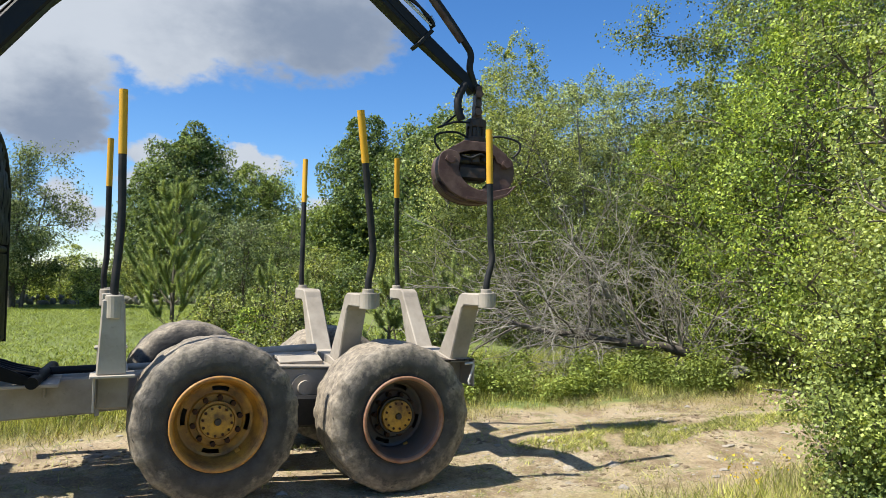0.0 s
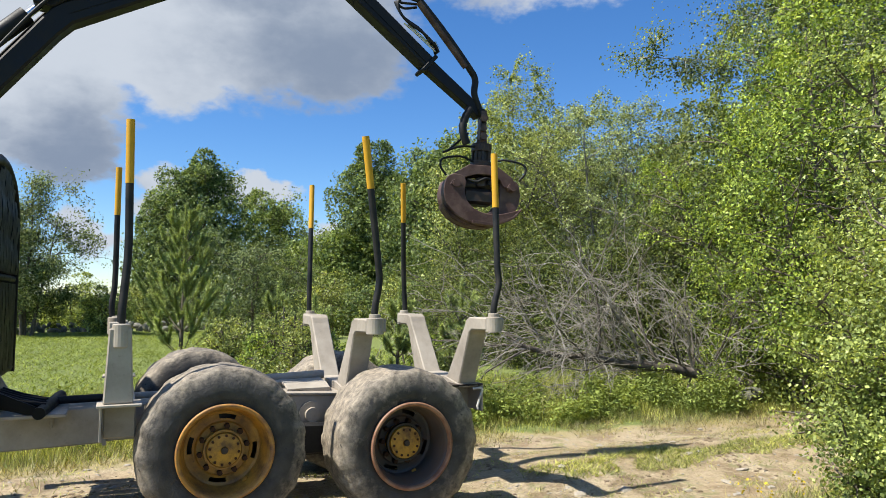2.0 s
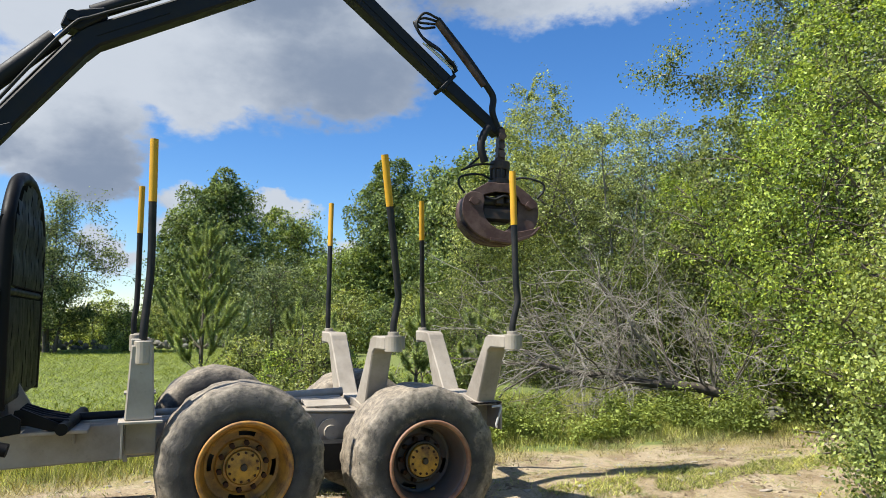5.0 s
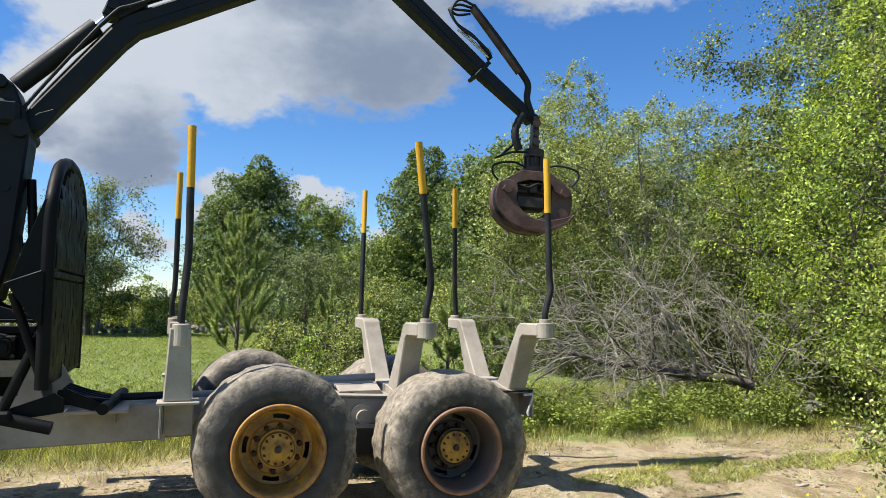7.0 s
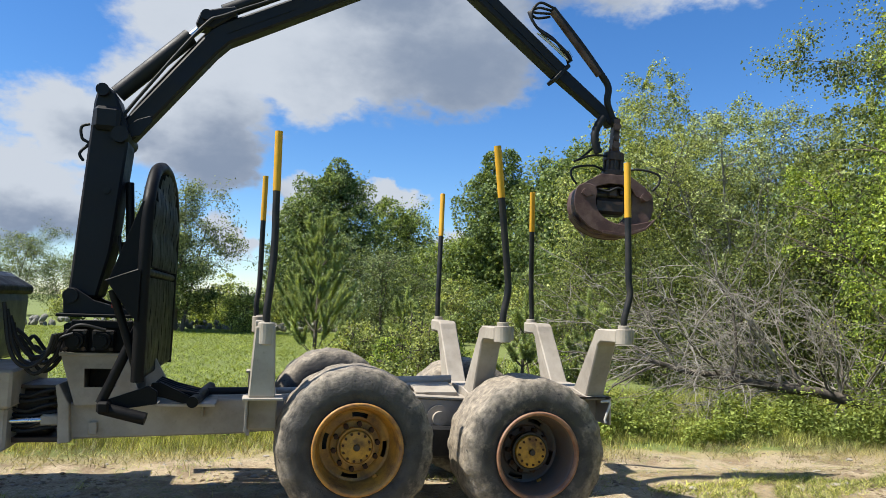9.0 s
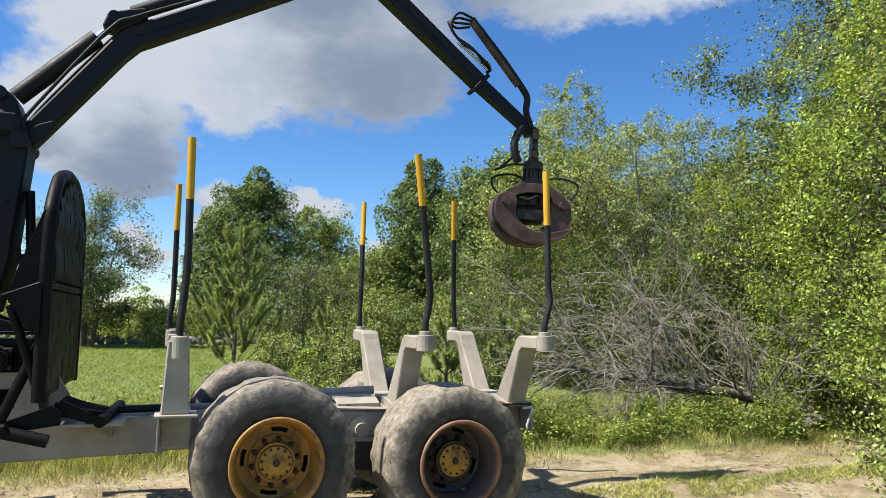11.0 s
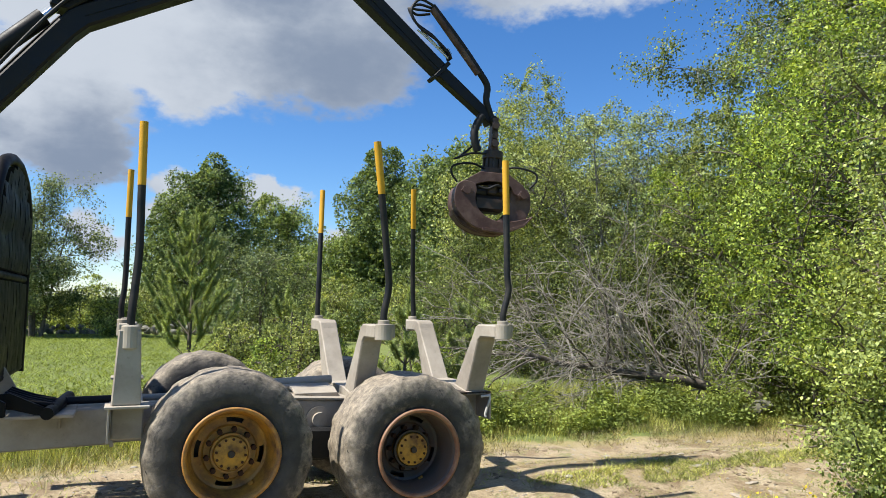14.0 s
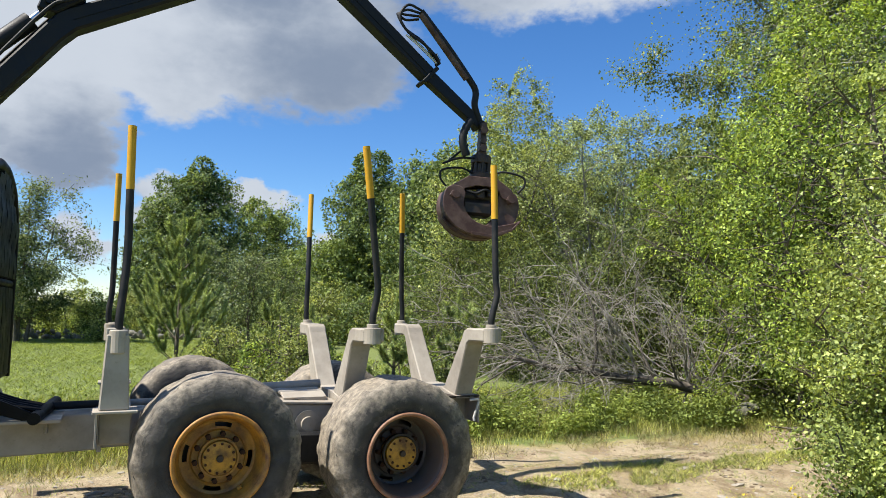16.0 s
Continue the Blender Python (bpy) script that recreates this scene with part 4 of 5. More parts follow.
for y in (-0.055, 0.055):
    gpart("link_plate", prism([(-0.035, 3.48), (0.025, 3.49), (0.022, 3.30), (0.045, 3.12), (-0.045, 3.12), (-0.03, 3.30)], "y", y - 0.012, y + 0.012, 0.003), GRAPPLE)
gpart("link_pin", disc_y(None, -0.005, -0.10, 0.10, 3.30, 0.03, 16), DARKIRON)
for z0, z1, r in ((3.08, 3.16, 0.10), (2.985, 3.08, 0.075), (2.93, 2.985, 0.105)):
    n = 24
    gpart("rotator", prism([(r * math.cos(2 * math.pi * k / n), r * math.sin(2 * math.pi * k / n)) for k in range(n)], "z", z0, z1, 0.006), DARKIRON)
for k in range(8):
    a = 2 * math.pi * k / 8
    tube("rotator_bolt", [(0.086 * math.cos(a), 0.086 * math.sin(a), 2.97), (0.086 * math.cos(a), 0.086 * math.sin(a), 3.10)], 0.012, DARKIRON, grapple, 6)
for z in (3.40, 3.22):
    gpart("clevis_pin", disc_y(None, -0.005, -0.095, 0.095, z, 0.026, 14), DARKIRON)
    gpart("pin_head", disc_y(None, -0.005, -0.115, -0.095, z, 0.038, 6), DARKIRON)
gpart("clevis", prism([(-0.06, 3.20), (0.06, 3.20), (0.075, 3.36), (0.03, 3.42), (-0.03, 3.42), (-0.075, 3.36)], "x", -0.034, 0.026, 0.008), DARKIRON)
body = [(-0.30, 2.70), (-0.335, 2.76), (-0.29, 2.825), (-0.14, 2.925), (0.14, 2.925), (0.29, 2.825), (0.335, 2.76), (0.30, 2.70), (0.205, 2.735), (0.17, 2.80),
        (0.06, 2.835), (-0.06, 2.835), (-0.17, 2.80), (-0.205, 2.735)]
for y in (-0.135, 0.105):
    gpart("body_plate", prism(body, "y", y, y + 0.03, 0.004))
gpart("body_roof", prism([(-0.315, 2.80), (-0.142, 2.923), (0.142, 2.923), (0.315, 2.80), (0.30, 2.785), (0.135, 2.90), (-0.135, 2.90), (-0.30, 2.785)], "y", -0.104, 0.104, 0.002), GRAPPLE)
gpart("body_cylinder", prism([(0.062 * math.cos(2 * math.pi * k / 18), 2.745 + 0.062 * math.sin(2 * math.pi * k / 18)) for k in range(18)], "x", -0.19, 0.13, 0.004), DARKIRON)
tube("cylinder_rod", [(0.13, 0, 2.745), (0.27, 0, 2.735)], 0.03, STEEL, grapple, 12)
gpart("cylinder_block", box((-0.185, -0.11, 2.545), (0.125, 0.11, 2.70), 0.03), DARKIRON)
gpart("cylinder_head", box((-0.05, -0.118, 2.715), (0.035, -0.06, 2.81), 0.012), DARKIRON)
gpart("port_block", box((0.06, -0.125, 2.735), (0.15, -0.06, 2.785), 0.01), DARKIRON)
tube("port_hose", [(0.10, -0.11, 2.78), (0.03, -0.14, 2.80), (-0.06, -0.14, 2.76), (-0.15, -0.12, 2.78)], 0.012, HOSE_SHADE, grapple, 8, True)


def claw_outline(side, drop):
    """One broad crescent jaw from its ear round to the tip."""
    outer = [(-0.30, 2.815), (-0.365, 2.77), (-0.388, 2.66), (-0.365, 2.55), (-0.29, 2.45), (-0.17, 2.375), (-0.02, 2.345), (0.15, 2.36), (0.29, 2.42), (0.375, 2.51)]
    inner = [(0.375, 2.51), (0.24, 2.47), (0.12, 2.445), (0.01, 2.455), (-0.09, 2.495), (-0.16, 2.57), (-0.185, 2.66), (-0.175, 2.745), (-0.215, 2.80), (-0.30, 2.815)]

    def bow(line):
        return [(p.x, p.y) for p in curve_points([(x, z, 0) for x, z in line], 3)]
    pts = bow(outer)[:-1] + bow(inner)[:-1]
    return [(x * side, z - drop * max(0, (2.75 - z) / 0.4)) for x, z in pts]


for y0, y1 in ((-0.195, -0.163), (0.163, 0.195)):
    gpart("claw", prism(claw_outline(1, 0.0), "y", y0, y1, 0.005))
for y0, y1 in ((-0.098, -0.068), (0.068, 0.098)):
    gpart("claw", prism(claw_outline(-1, 0.025), "y", y0, y1, 0.005))


def claw_back(side, y0, y1, drop):
    """The bent plate that closes the back of a jaw between its two cheeks."""
    line = claw_outline(side, drop)[3:25]
    bm = bmesh.new()
    rows = []
    for x, z in line:
        d = Vector((x - 0.0, z - 2.62)).normalized() * 0.016
        rows.append([bm.verts.new(p) for p in ((x - d.x * 0.3, y0, z - d.y * 0.3), (x - d.x * 0.3, y1, z - d.y * 0.3), (x - d.x * 1.3, y1, z - d.y * 1.3), (x - d.x * 1.3, y0, z - d.y * 1.3))])
    for a, b in zip(rows, rows[1:]):
        for i in range(4):
            j = (i + 1) % 4
            bm.faces.new((a[i], a[j], b[j], b[i]))
    bm.faces.new(rows[0])
    bm.faces.new(rows[-1][::-1])
    gpart("claw_back", bm)


claw_back(1, -0.162, 0.162, 0.0)
claw_back(-1, -0.067, 0.067, 0.025)
for s, y in ((1, -0.2), (-1, -0.105)):
    gpart("claw_lip", prism([(-0.10 * s, 2.378), (0.10 * s, 2.362), (0.30 * s, 2.435), (0.385 * s, 2.525), (0.37 * s, 2.492), (0.30 * s, 2.41), (0.10 * s, 2.335), (-0.10 * s, 2.348)],
                            "y", y - 0.012, -y + 0.012, 0.002), GRAPPLE)
for x in (-0.27, 0.285):
    b = bmesh.new()
    disc_y(b, x, -0.215, 0.215, 2.72, 0.036, 20)
    gpart("claw_pin", b, GRAPPLE)
    gpart("pin_lock", prism([(x - 0.06, 2.71), (x - 0.035, 2.755), (x + 0.045, 2.745), (x + 0.06, 2.70), (x + 0.01, 2.685)], "y", -0.205, -0.19, 0.003), GRAPPLE)
for s in (-1, 1):
    tube("grapple_hose", [(s * 0.09, -0.05, 2.97), (s * 0.22, -0.10, 3.0), (s * 0.40, -0.13, 2.96), (s * 0.42, -0.13, 2.88), (s * 0.36, -0.13, 2.80)], 0.011, HOSE_SHADE, grapple, 8, True)
tube("grapple_hose", [(-0.08, -0.05, 3.12), (-0.25, -0.12, 3.09), (-0.40, -0.14, 3.02), (-0.34, -0.12, 3.06), (-0.15, -0.04, 3.25)], 0.011, HOSE_SHADE, grapple, 8, True)
grapple.rotation_euler = (0, radians(3), radians(-14))
grapple.location = (3.35 - 0.16, 6.2, 0.004)


# ---- plants ----
def leaf_quads(points, size, rng, flat=0.35, long=1.5, facing=None, loose=0.9):
    """Rhombic leaves at points (n, 3); facing gives the way their upper sides tend to look."""
    n = len(points)
    up = rng.normal(size=(n, 3)) * (1.0 if facing is None else loose)
    up[:, 2] += 0.0 if facing is None else 0.35
    if facing is not None:
        up += facing
    up /= np.linalg.norm(up, axis=1, keepdims=True) + 1e-9
    d = np.cross(up, rng.normal(size=(n, 3)))
    d[:, 2] *= 1 - flat * 0.3
    d /= np.linalg.norm(d, axis=1, keepdims=True) + 1e-9
    s = np.cross(up, d)
    s /= np.linalg.norm(s, axis=1, keepdims=True) + 1e-9
    L = (size * rng.uniform(0.6, 1.3, n))[:, None]
    W = L / long * 0.5
    v = np.empty((n, 4, 3))
    v[:, 0] = points - d * L * 0.5
    v[:, 1] = points + s * W
    v[:, 2] = points + d * L * 0.5
    v[:, 3] = points - s * W
    return v.reshape(-1, 3)


def leaf_tris(points, size, rng, facing=None):
    v = leaf_quads(points, size, rng, 0.35, 1.15, facing).reshape(-1, 4, 3)
    return v[:, 1:].reshape(-1, 3)


def blades(base, height, rng, width=0.006, lean=0.35):
    n = len(base)
    a = rng.uniform(0, 2 * math.pi, n)
    side = np.stack([np.cos(a), np.sin(a), np.zeros(n)], 1)
    l = rng.normal(size=(n, 3)) * lean
    l[:, 2] = 1
    h = (height * rng.uniform(0.5, 1.2, n))[:, None]
    w = (width * rng.uniform(0.6, 1.3, n))[:, None]
    v = np.empty((n, 3, 3))
    v[:, 0], v[:, 1] = base - side * w, base + side * w
    v[:, 2] = base + l * h
    return v.reshape(-1, 3)


def crooked(p, d, length, n, rng, bend=0.12, lift=0.0):
    pts = [np.array(p, float)]
    d = np.array(d, float)
    d /= np.linalg.norm(d)
    for _ in range(n):
        d = d + rng.normal(size=3) * bend + np.array((0, 0, lift))
        d /= np.linalg.norm(d)
        pts.append(pts[-1] + d * length / n)
    return pts


class Wood:
    def __init__(self):
        self.v, self.f = [], []

    def limb(self, pts, r0, r1, sides):
        n = len(pts)
        v, f = sweep(pts, [r0 + (r1 - r0) * i / (n - 1) for i in range(n)], sides, False)
        o = len(self.v)
        self.v += [tuple(p) for p in v]
        self.f += [tuple(i + o for i in q) for q in f]

    def mesh(self, name):
        return mesh_from(name, self.v, self.f, True)


def tree(x, y, height, radius, seed, leaf, bark=BARK, label="", name="tree", base=0.18, limbs=26, leaves=9000, size=0.16, clump=0.3,
         trunks=1, droop=0.0, top=0.9, kind_name="tree", egg=1.0, extra=(), full=0.42, fill=0.0, gap=-0.12):
    """A tree whose limbs carry clumps of small leaves; gaps stay between the clumps."""
    rng = np.random.default_rng(seed)
    z0 = ground_z(x, y) if abs(x) < 60 and y < 60 else 0.0
    ob = thing(name, label, kind_name, (x, y, z0 - 0.03))
    wood, tips, wts = Wood(), [], []
    for s in range(trunks):
        off = np.array((rng.normal() * 0.12 * radius, rng.normal() * 0.12 * radius, 0)) if trunks > 1 else np.zeros(3)
        d0 = np.array((rng.normal() * 0.08, rng.normal() * 0.08, 1)) if trunks == 1 else np.array((off[0] * 1.4 / radius, off[1] * 1.4 / radius, 1))
        h = height * (1 if s == 0 else rng.uniform(0.75, 0.98))
        tr = crooked(off, d0, h * top, 9, rng, 0.045, 0.02)
        r0 = (0.018 * height + 0.02) / (trunks ** 0.5)
        wood.limb(tr, r0, 0.012, 7)
        for k in range(limbs // trunks):
            t = base + (0.98 - base) * ((k + rng.random()) / (limbs // trunks))
            i = min(int(t * 9), 8)
            p = tr[i] + (tr[i + 1] - tr[i]) * (t * 9 - i)
            u = (t - base) / (1 - base)
            env = max(0.3, math.sin(math.pi * (0.15 + 0.72 * u ** egg)) ** 0.75)
            ln = radius * env * rng.uniform(0.65, 1.15)
            a = k * 2.4 + rng.normal() * 0.4 + s
            up = 0.25 + 0.75 * u + rng.normal() * 0.15
            br = crooked(p, (math.cos(a), math.sin(a), up), ln, 5, rng, 0.16, -droop)
            wood.limb(br, r0 * 0.32 * (1 - 0.6 * t) + 0.008, 0.005, 5)
            for j in range(5):
                q = br[1 + (j * 4) // 5]
                a2 = a + rng.normal() * 1.0
                sb = crooked(q, (math.cos(a2), math.sin(a2), rng.normal() * 0.4 + 0.25 - droop * 2), ln * rng.uniform(0.25, 0.55), 3, rng, 0.25, -droop)
                wood.limb(sb, 0.012, 0.003, 4)
                tips += [sb[1], sb[2], sb[3]]
                wts += [0.6, 1, 1.2]
            tips += [br[4], br[5]]
            wts += [1, 1.2]
        tips.append(tr[-1])
        wts.append(2)
    for ex, ey, ez, er in extra:                       # single boughs that reach far out of the crown
        a = math.atan2(ey, ex)
        p = tr[min(9, int(9 * (ez - er * 0.2) / (height * top)))]
        br = crooked(p, np.array((ex, ey, ez)) - p, float(np.linalg.norm(np.array((ex, ey, ez)) - p)), 8, rng, 0.13, 0)
        wood.limb(br, 0.038, 0.006, 6)
        for q in br[1:]:
            for j in range(7):
                sb = crooked(q, rng.normal(size=3) + np.array((0.3 * math.cos(a), 0.3 * math.sin(a), 0)), er * rng.uniform(0.3, 0.9), 3, rng, 0.25, -0.12)
                wood.limb(sb, 0.012, 0.003, 4)
                tips += [sb[1], sb[2], sb[3], sb[3]]
                wts += [1, 1, 1, 1]
    hang("trunk", wood.mesh("trunk"), bark, ob)
    tips, wts = np.array(tips), np.array(wts)
    strength = wts * rng.gamma(1.5, 1.0, len(wts)) * (rng.random(len(wts)) < full)
    m = int(leaves * fill)
    pick = rng.choice(len(tips), leaves - m, p=strength / strength.sum())
    spread = clump * rng.uniform(0.5, 1.25, len(tips))
    g = np.clip(rng.normal(size=(leaves - m, 3)), -1.7, 1.7) * spread[pick][:, None] * 0.62
    g[:, 2] = g[:, 2] * 0.75 - droop * np.abs(g[:, 0])
    at = tips[pick] + g
    if m:                                              # the rest fill a lobed, egg-shaped crown, with gaps
        u, a = rng.random(2 * m), rng.uniform(0, 2 * math.pi, 2 * m)
        env = np.sin(math.pi * (0.08 + 0.86 * u ** (0.85 * egg))) ** 0.7
        rr = radius * env * (0.30 + 0.70 * np.sqrt(rng.random(2 * m)))
        q = np.stack([rr * np.cos(a), rr * np.sin(a), height * (base + (0.97 - base) * u)], 1)
        f = 2.2 / radius
        lobe = np.array([noise.noise((x1 * f + seed, y1 * f, z1 * f)) for x1, y1, z1 in q])
        q[:, :2] *= (1 + 0.55 * lobe)[:, None]
        q[:, 2] += 0.6 * radius * lobe * u
        keep = np.array([noise.noise((x1 * 1.7, y1 * 1.7 + seed, z1 * 2.1)) + 0.7 * noise.noise((x1 * 4.3, y1 * 4.3, z1 * 5.0 + seed)) for x1, y1, z1 in q]) > gap
        q = q[keep][:m]
        at = np.concatenate([at, q + rng.normal(size=q.shape) * 0.04])
    out = at - np.array((0, 0, height * 0.5))
    out[:, 2] *= 0.5
    facing = out / (np.linalg.norm(out, axis=1, keepdims=True) + 0.2) * 0.85
    if math.hypot(x, y) > 10.4 and name != "birch":                        # far off, a leaf is one triangle
        hang("crown", mesh_polys("crown", leaf_tris(at, size * 1.15, rng, facing), 3), leaf, ob)
    else:
        hang("crown", mesh_polys("crown", leaf_quads(at, size, rng, facing=facing), 4), leaf, ob)
    return ob


def polar(az, d):
    return 0.09 + d * math.sin(radians(az)), -0.16 + d * math.cos(radians(az))


# far edge of the field
OLD = "tall deciduous tree with a dense rounded crown behind the field"
for az, d, h, r, lf, seed, kw in (
        (5.3, 46, 10.3, 3.0, LEAF_DARK, 1, dict(leaves=62000)),
        (2.4, 47, 8.0, 1.7, LEAF_DARK, 2, dict(leaves=24000)),
        (10.4, 50, 8.6, 2.7, LEAF_OAK, 3, dict(leaves=36000)),
        (18.7, 41, 10.0, 2.5, LEAF_DARK, 4, dict(leaves=52000)),
        (22.9, 37, 9.2, 2.4, LEAF_DARK, 5, dict(leaves=44000)),
        (16.2, 40, 5.4, 2.2, LEAF_OAK, 6, dict(leaves=22000)),
        (13.6, 44, 4.6, 2.6, LEAF_OAK, 7, dict(leaves=22000)),
        (26.0, 31, 8.6, 2.3, LEAF_DARK, 8, dict(leaves=46000))):
    tree(*polar(az, d), h, r, seed, lf, label=OLD, clump=0.62, size=0.170, base=0.06, full=0.6, limbs=34, fill=0.8, gap=-0.05, **kw)
BIR = "light green birch with a loose crown in the wood edge"
for az, d, h, r, seed, lv in ((30.4, 26, 10.6, 1.7, 11, 42000), (32.8, 27, 9.0, 1.9, 12, 40000), (41.4, 23, 6.6, 1.4, 13, 24000), (27.9, 23, 7.8, 1.8, 14, 38000),
                              (43.9, 19, 7.0, 1.7, 17, 34000), (46.6, 17, 6.5, 1.7, 18, 34000)):
    tree(*polar(az, d), h, r, seed, LEAF_BIRCH if az < 43 else LEAF_TALL, label=BIR, clump=0.46, size=0.088, leaves=lv, base=0.08, limbs=40, trunks=2, full=0.6, fill=0.6, gap=0.10)
SPARSE = "sparse grey-green alder with thin pale stems showing"
for az, d, h, r, seed in ((34.2, 24, 8.2, 1.4, 20), (35.7, 24.5, 8.5, 1.4, 21), (37.3, 23, 8.1, 1.4, 22), (39.0, 22.5, 7.9, 1.4, 23)):
    tree(*polar(az, d), h, r, seed, LEAF_ALDER, label=SPARSE, full=0.75, clump=0.26, size=0.080, leaves=18000, fill=0.4, gap=0.12, base=0.48, limbs=56, trunks=7, bark=ALDERBARK)
# left of the field
for az, d, h, r, seed, lv in ((-5.6, 37, 7.6, 2.7, 31, 34000), (-8.8, 39, 6.9, 2.2, 32, 30000), (-16.5, 60, 6.3, 3.0, 33, 24000), (-20, 58, 6.0, 3.0, 34, 16000), (-12.4, 62, 4.6, 2.6, 35, 16000)):
    tree(*polar(az, d), h, r, seed, LEAF_GREY, label="airy willow with open branches by the field's stone wall", clump=0.50, size=0.105, leaves=lv, base=0.10, full=0.75, limbs=36, trunks=3, name="willow")


def shrub(az, d, h, r, seed, lf, lv, size, label, clump=0.28, name="shrub"):
    return tree(*polar(az, d), h, r, seed, lf, label=label, base=0.04, limbs=26, leaves=lv, size=size, clump=clump, trunks=4, full=0.6, name=name, kind_name="shrub", egg=0.8, top=0.85, fill=0.6, gap=0.10)


HEDGE = "rounded green shrub growing along the field wall"
for k, (az, d, h, r, lf) in enumerate(((-2.6, 43, 2.7, 1.2, LEAF_YOUNG), (-0.7, 37.5, 2.1, 1.1, LEAF_YOUNG), (-4.6, 44, 2.1, 1.2, LEAF_YOUNG), (-7.0, 46, 1.9, 1.3, LEAF_BIRCH), (-9.8, 47, 2.2, 1.4, LEAF_BIRCH),
                                       (-12.8, 48, 1.8, 1.2, LEAF_BIRCH), (1.6, 44, 2.3, 1.5, LEAF_BIRCH), (3.8, 44, 2.6, 1.6, LEAF_DARK), (6.4, 43, 2.8, 1.7, LEAF_DARK), (12.4, 37, 2.8, 1.8, LEAF_DARK),
                                       (15.4, 35, 2.6, 1.7, LEAF_BIRCH), (18.2, 34, 2.4, 1.6, LEAF_DARK), (21.0, 32, 2.6, 1.7, LEAF_BIRCH), (23.6, 29, 2.7, 1.7, LEAF_DARK))):
    shrub(az, d, h, r, 50 + k, lf, 8500, 0.12, HEDGE, 0.38)
shrub(9.4, 31, 4.0, 2.3, 70, LEAF_GREY, 22000, 0.10, "old apple tree with a low twiggy crown", 0.34, "apple_tree")
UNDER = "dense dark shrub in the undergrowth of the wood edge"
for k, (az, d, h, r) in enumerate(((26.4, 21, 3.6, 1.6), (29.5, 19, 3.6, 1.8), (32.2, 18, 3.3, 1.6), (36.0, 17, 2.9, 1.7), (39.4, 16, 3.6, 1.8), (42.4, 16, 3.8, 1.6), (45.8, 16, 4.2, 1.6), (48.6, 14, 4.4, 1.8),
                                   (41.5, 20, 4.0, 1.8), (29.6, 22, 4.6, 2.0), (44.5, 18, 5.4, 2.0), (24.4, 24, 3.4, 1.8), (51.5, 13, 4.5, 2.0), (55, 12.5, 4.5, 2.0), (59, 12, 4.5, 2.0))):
    shrub(az, d, h, r, 80 + k, LEAF_UNDER_SHADE, 21000 if az < 51 else 9000, 0.064, UNDER, 0.30)
# tall birch and rowan at the bend of the track
bx, by = polar(57.5, 14.5)
tree(bx, by, 12.0, 3.0, 101, LEAF_TALL, WHITEBARK, "tall white-stemmed birch with drooping leafy boughs", "birch", base=0.16, full=0.7, limbs=70, leaves=92000, size=0.052, fill=0.22, gap=0.16, clump=0.27, droop=0.10,
     extra=((-2.7, 3.3, 6.6, 0.6), (-2.0, 2.2, 4.9, 0.8), (-1.9, 2.4, 8.2, 0.8), (-1.2, 1.2, 9.4, 0.9)))
for az, d, h, r, seed in ((51.2, 15.2, 11.6, 2.2, 121), (55.5, 17.0, 13.0, 2.4, 122)):
    # the rear birch takes the darker undergrowth green, dense shade put into its leaf colour
    tree(*polar(az, d), h, r, seed, LEAF_TALL if az < 53 else LEAF_UNDER_SHADE, WHITEBARK, "tall birch with a dense leafy crown", "birch", base=0.14, full=0.65, limbs=66, leaves=72000, size=0.053, fill=0.45, gap=0.14, clump=0.32, droop=0.05)
for az, d, h, r, seed in ((48.8, 13.2, 5.0, 1.4, 103), (53.0, 11.0, 6.4, 1.7, 104)):
    tree(*polar(az, d), h, r, seed, LEAF_ROWAN, label="bright green rowan with feathery leaves", name="rowan", full=0.65, base=0.10, limbs=40, leaves=36000, size=0.056, fill=0.5, gap=-0.05, clump=0.22, trunks=2, droop=0.05)
# leafy bush close to the camera, beside the track
NEARB = "leafy young birch bush with glossy light leaves beside the track"
for az, d, h, r, seed, lv in ((58.5, 5.9, 2.7, 0.72, 111, 42000), (56.4, 6.1, 1.5, 0.55, 116, 20000), (63.5, 6.9, 4.0, 0.95, 112, 52000), (69.0, 5.8, 3.9, 0.95, 113, 9000), (58.2, 8.2, 3.1, 0.85, 114, 34000), (72.0, 7.4, 4.8, 1.1, 115, 7000)):
    tree(*polar(az, d), h, r, seed, LEAF_YOUNG, label=NEARB, name="birch_bush", full=0.9, base=0.02, limbs=56, leaves=int(lv * 1.2), size=0.033, fill=0.3, gap=-0.05, clump=0.16, trunks=4, kind_name="bush", egg=0.85, top=0.92)


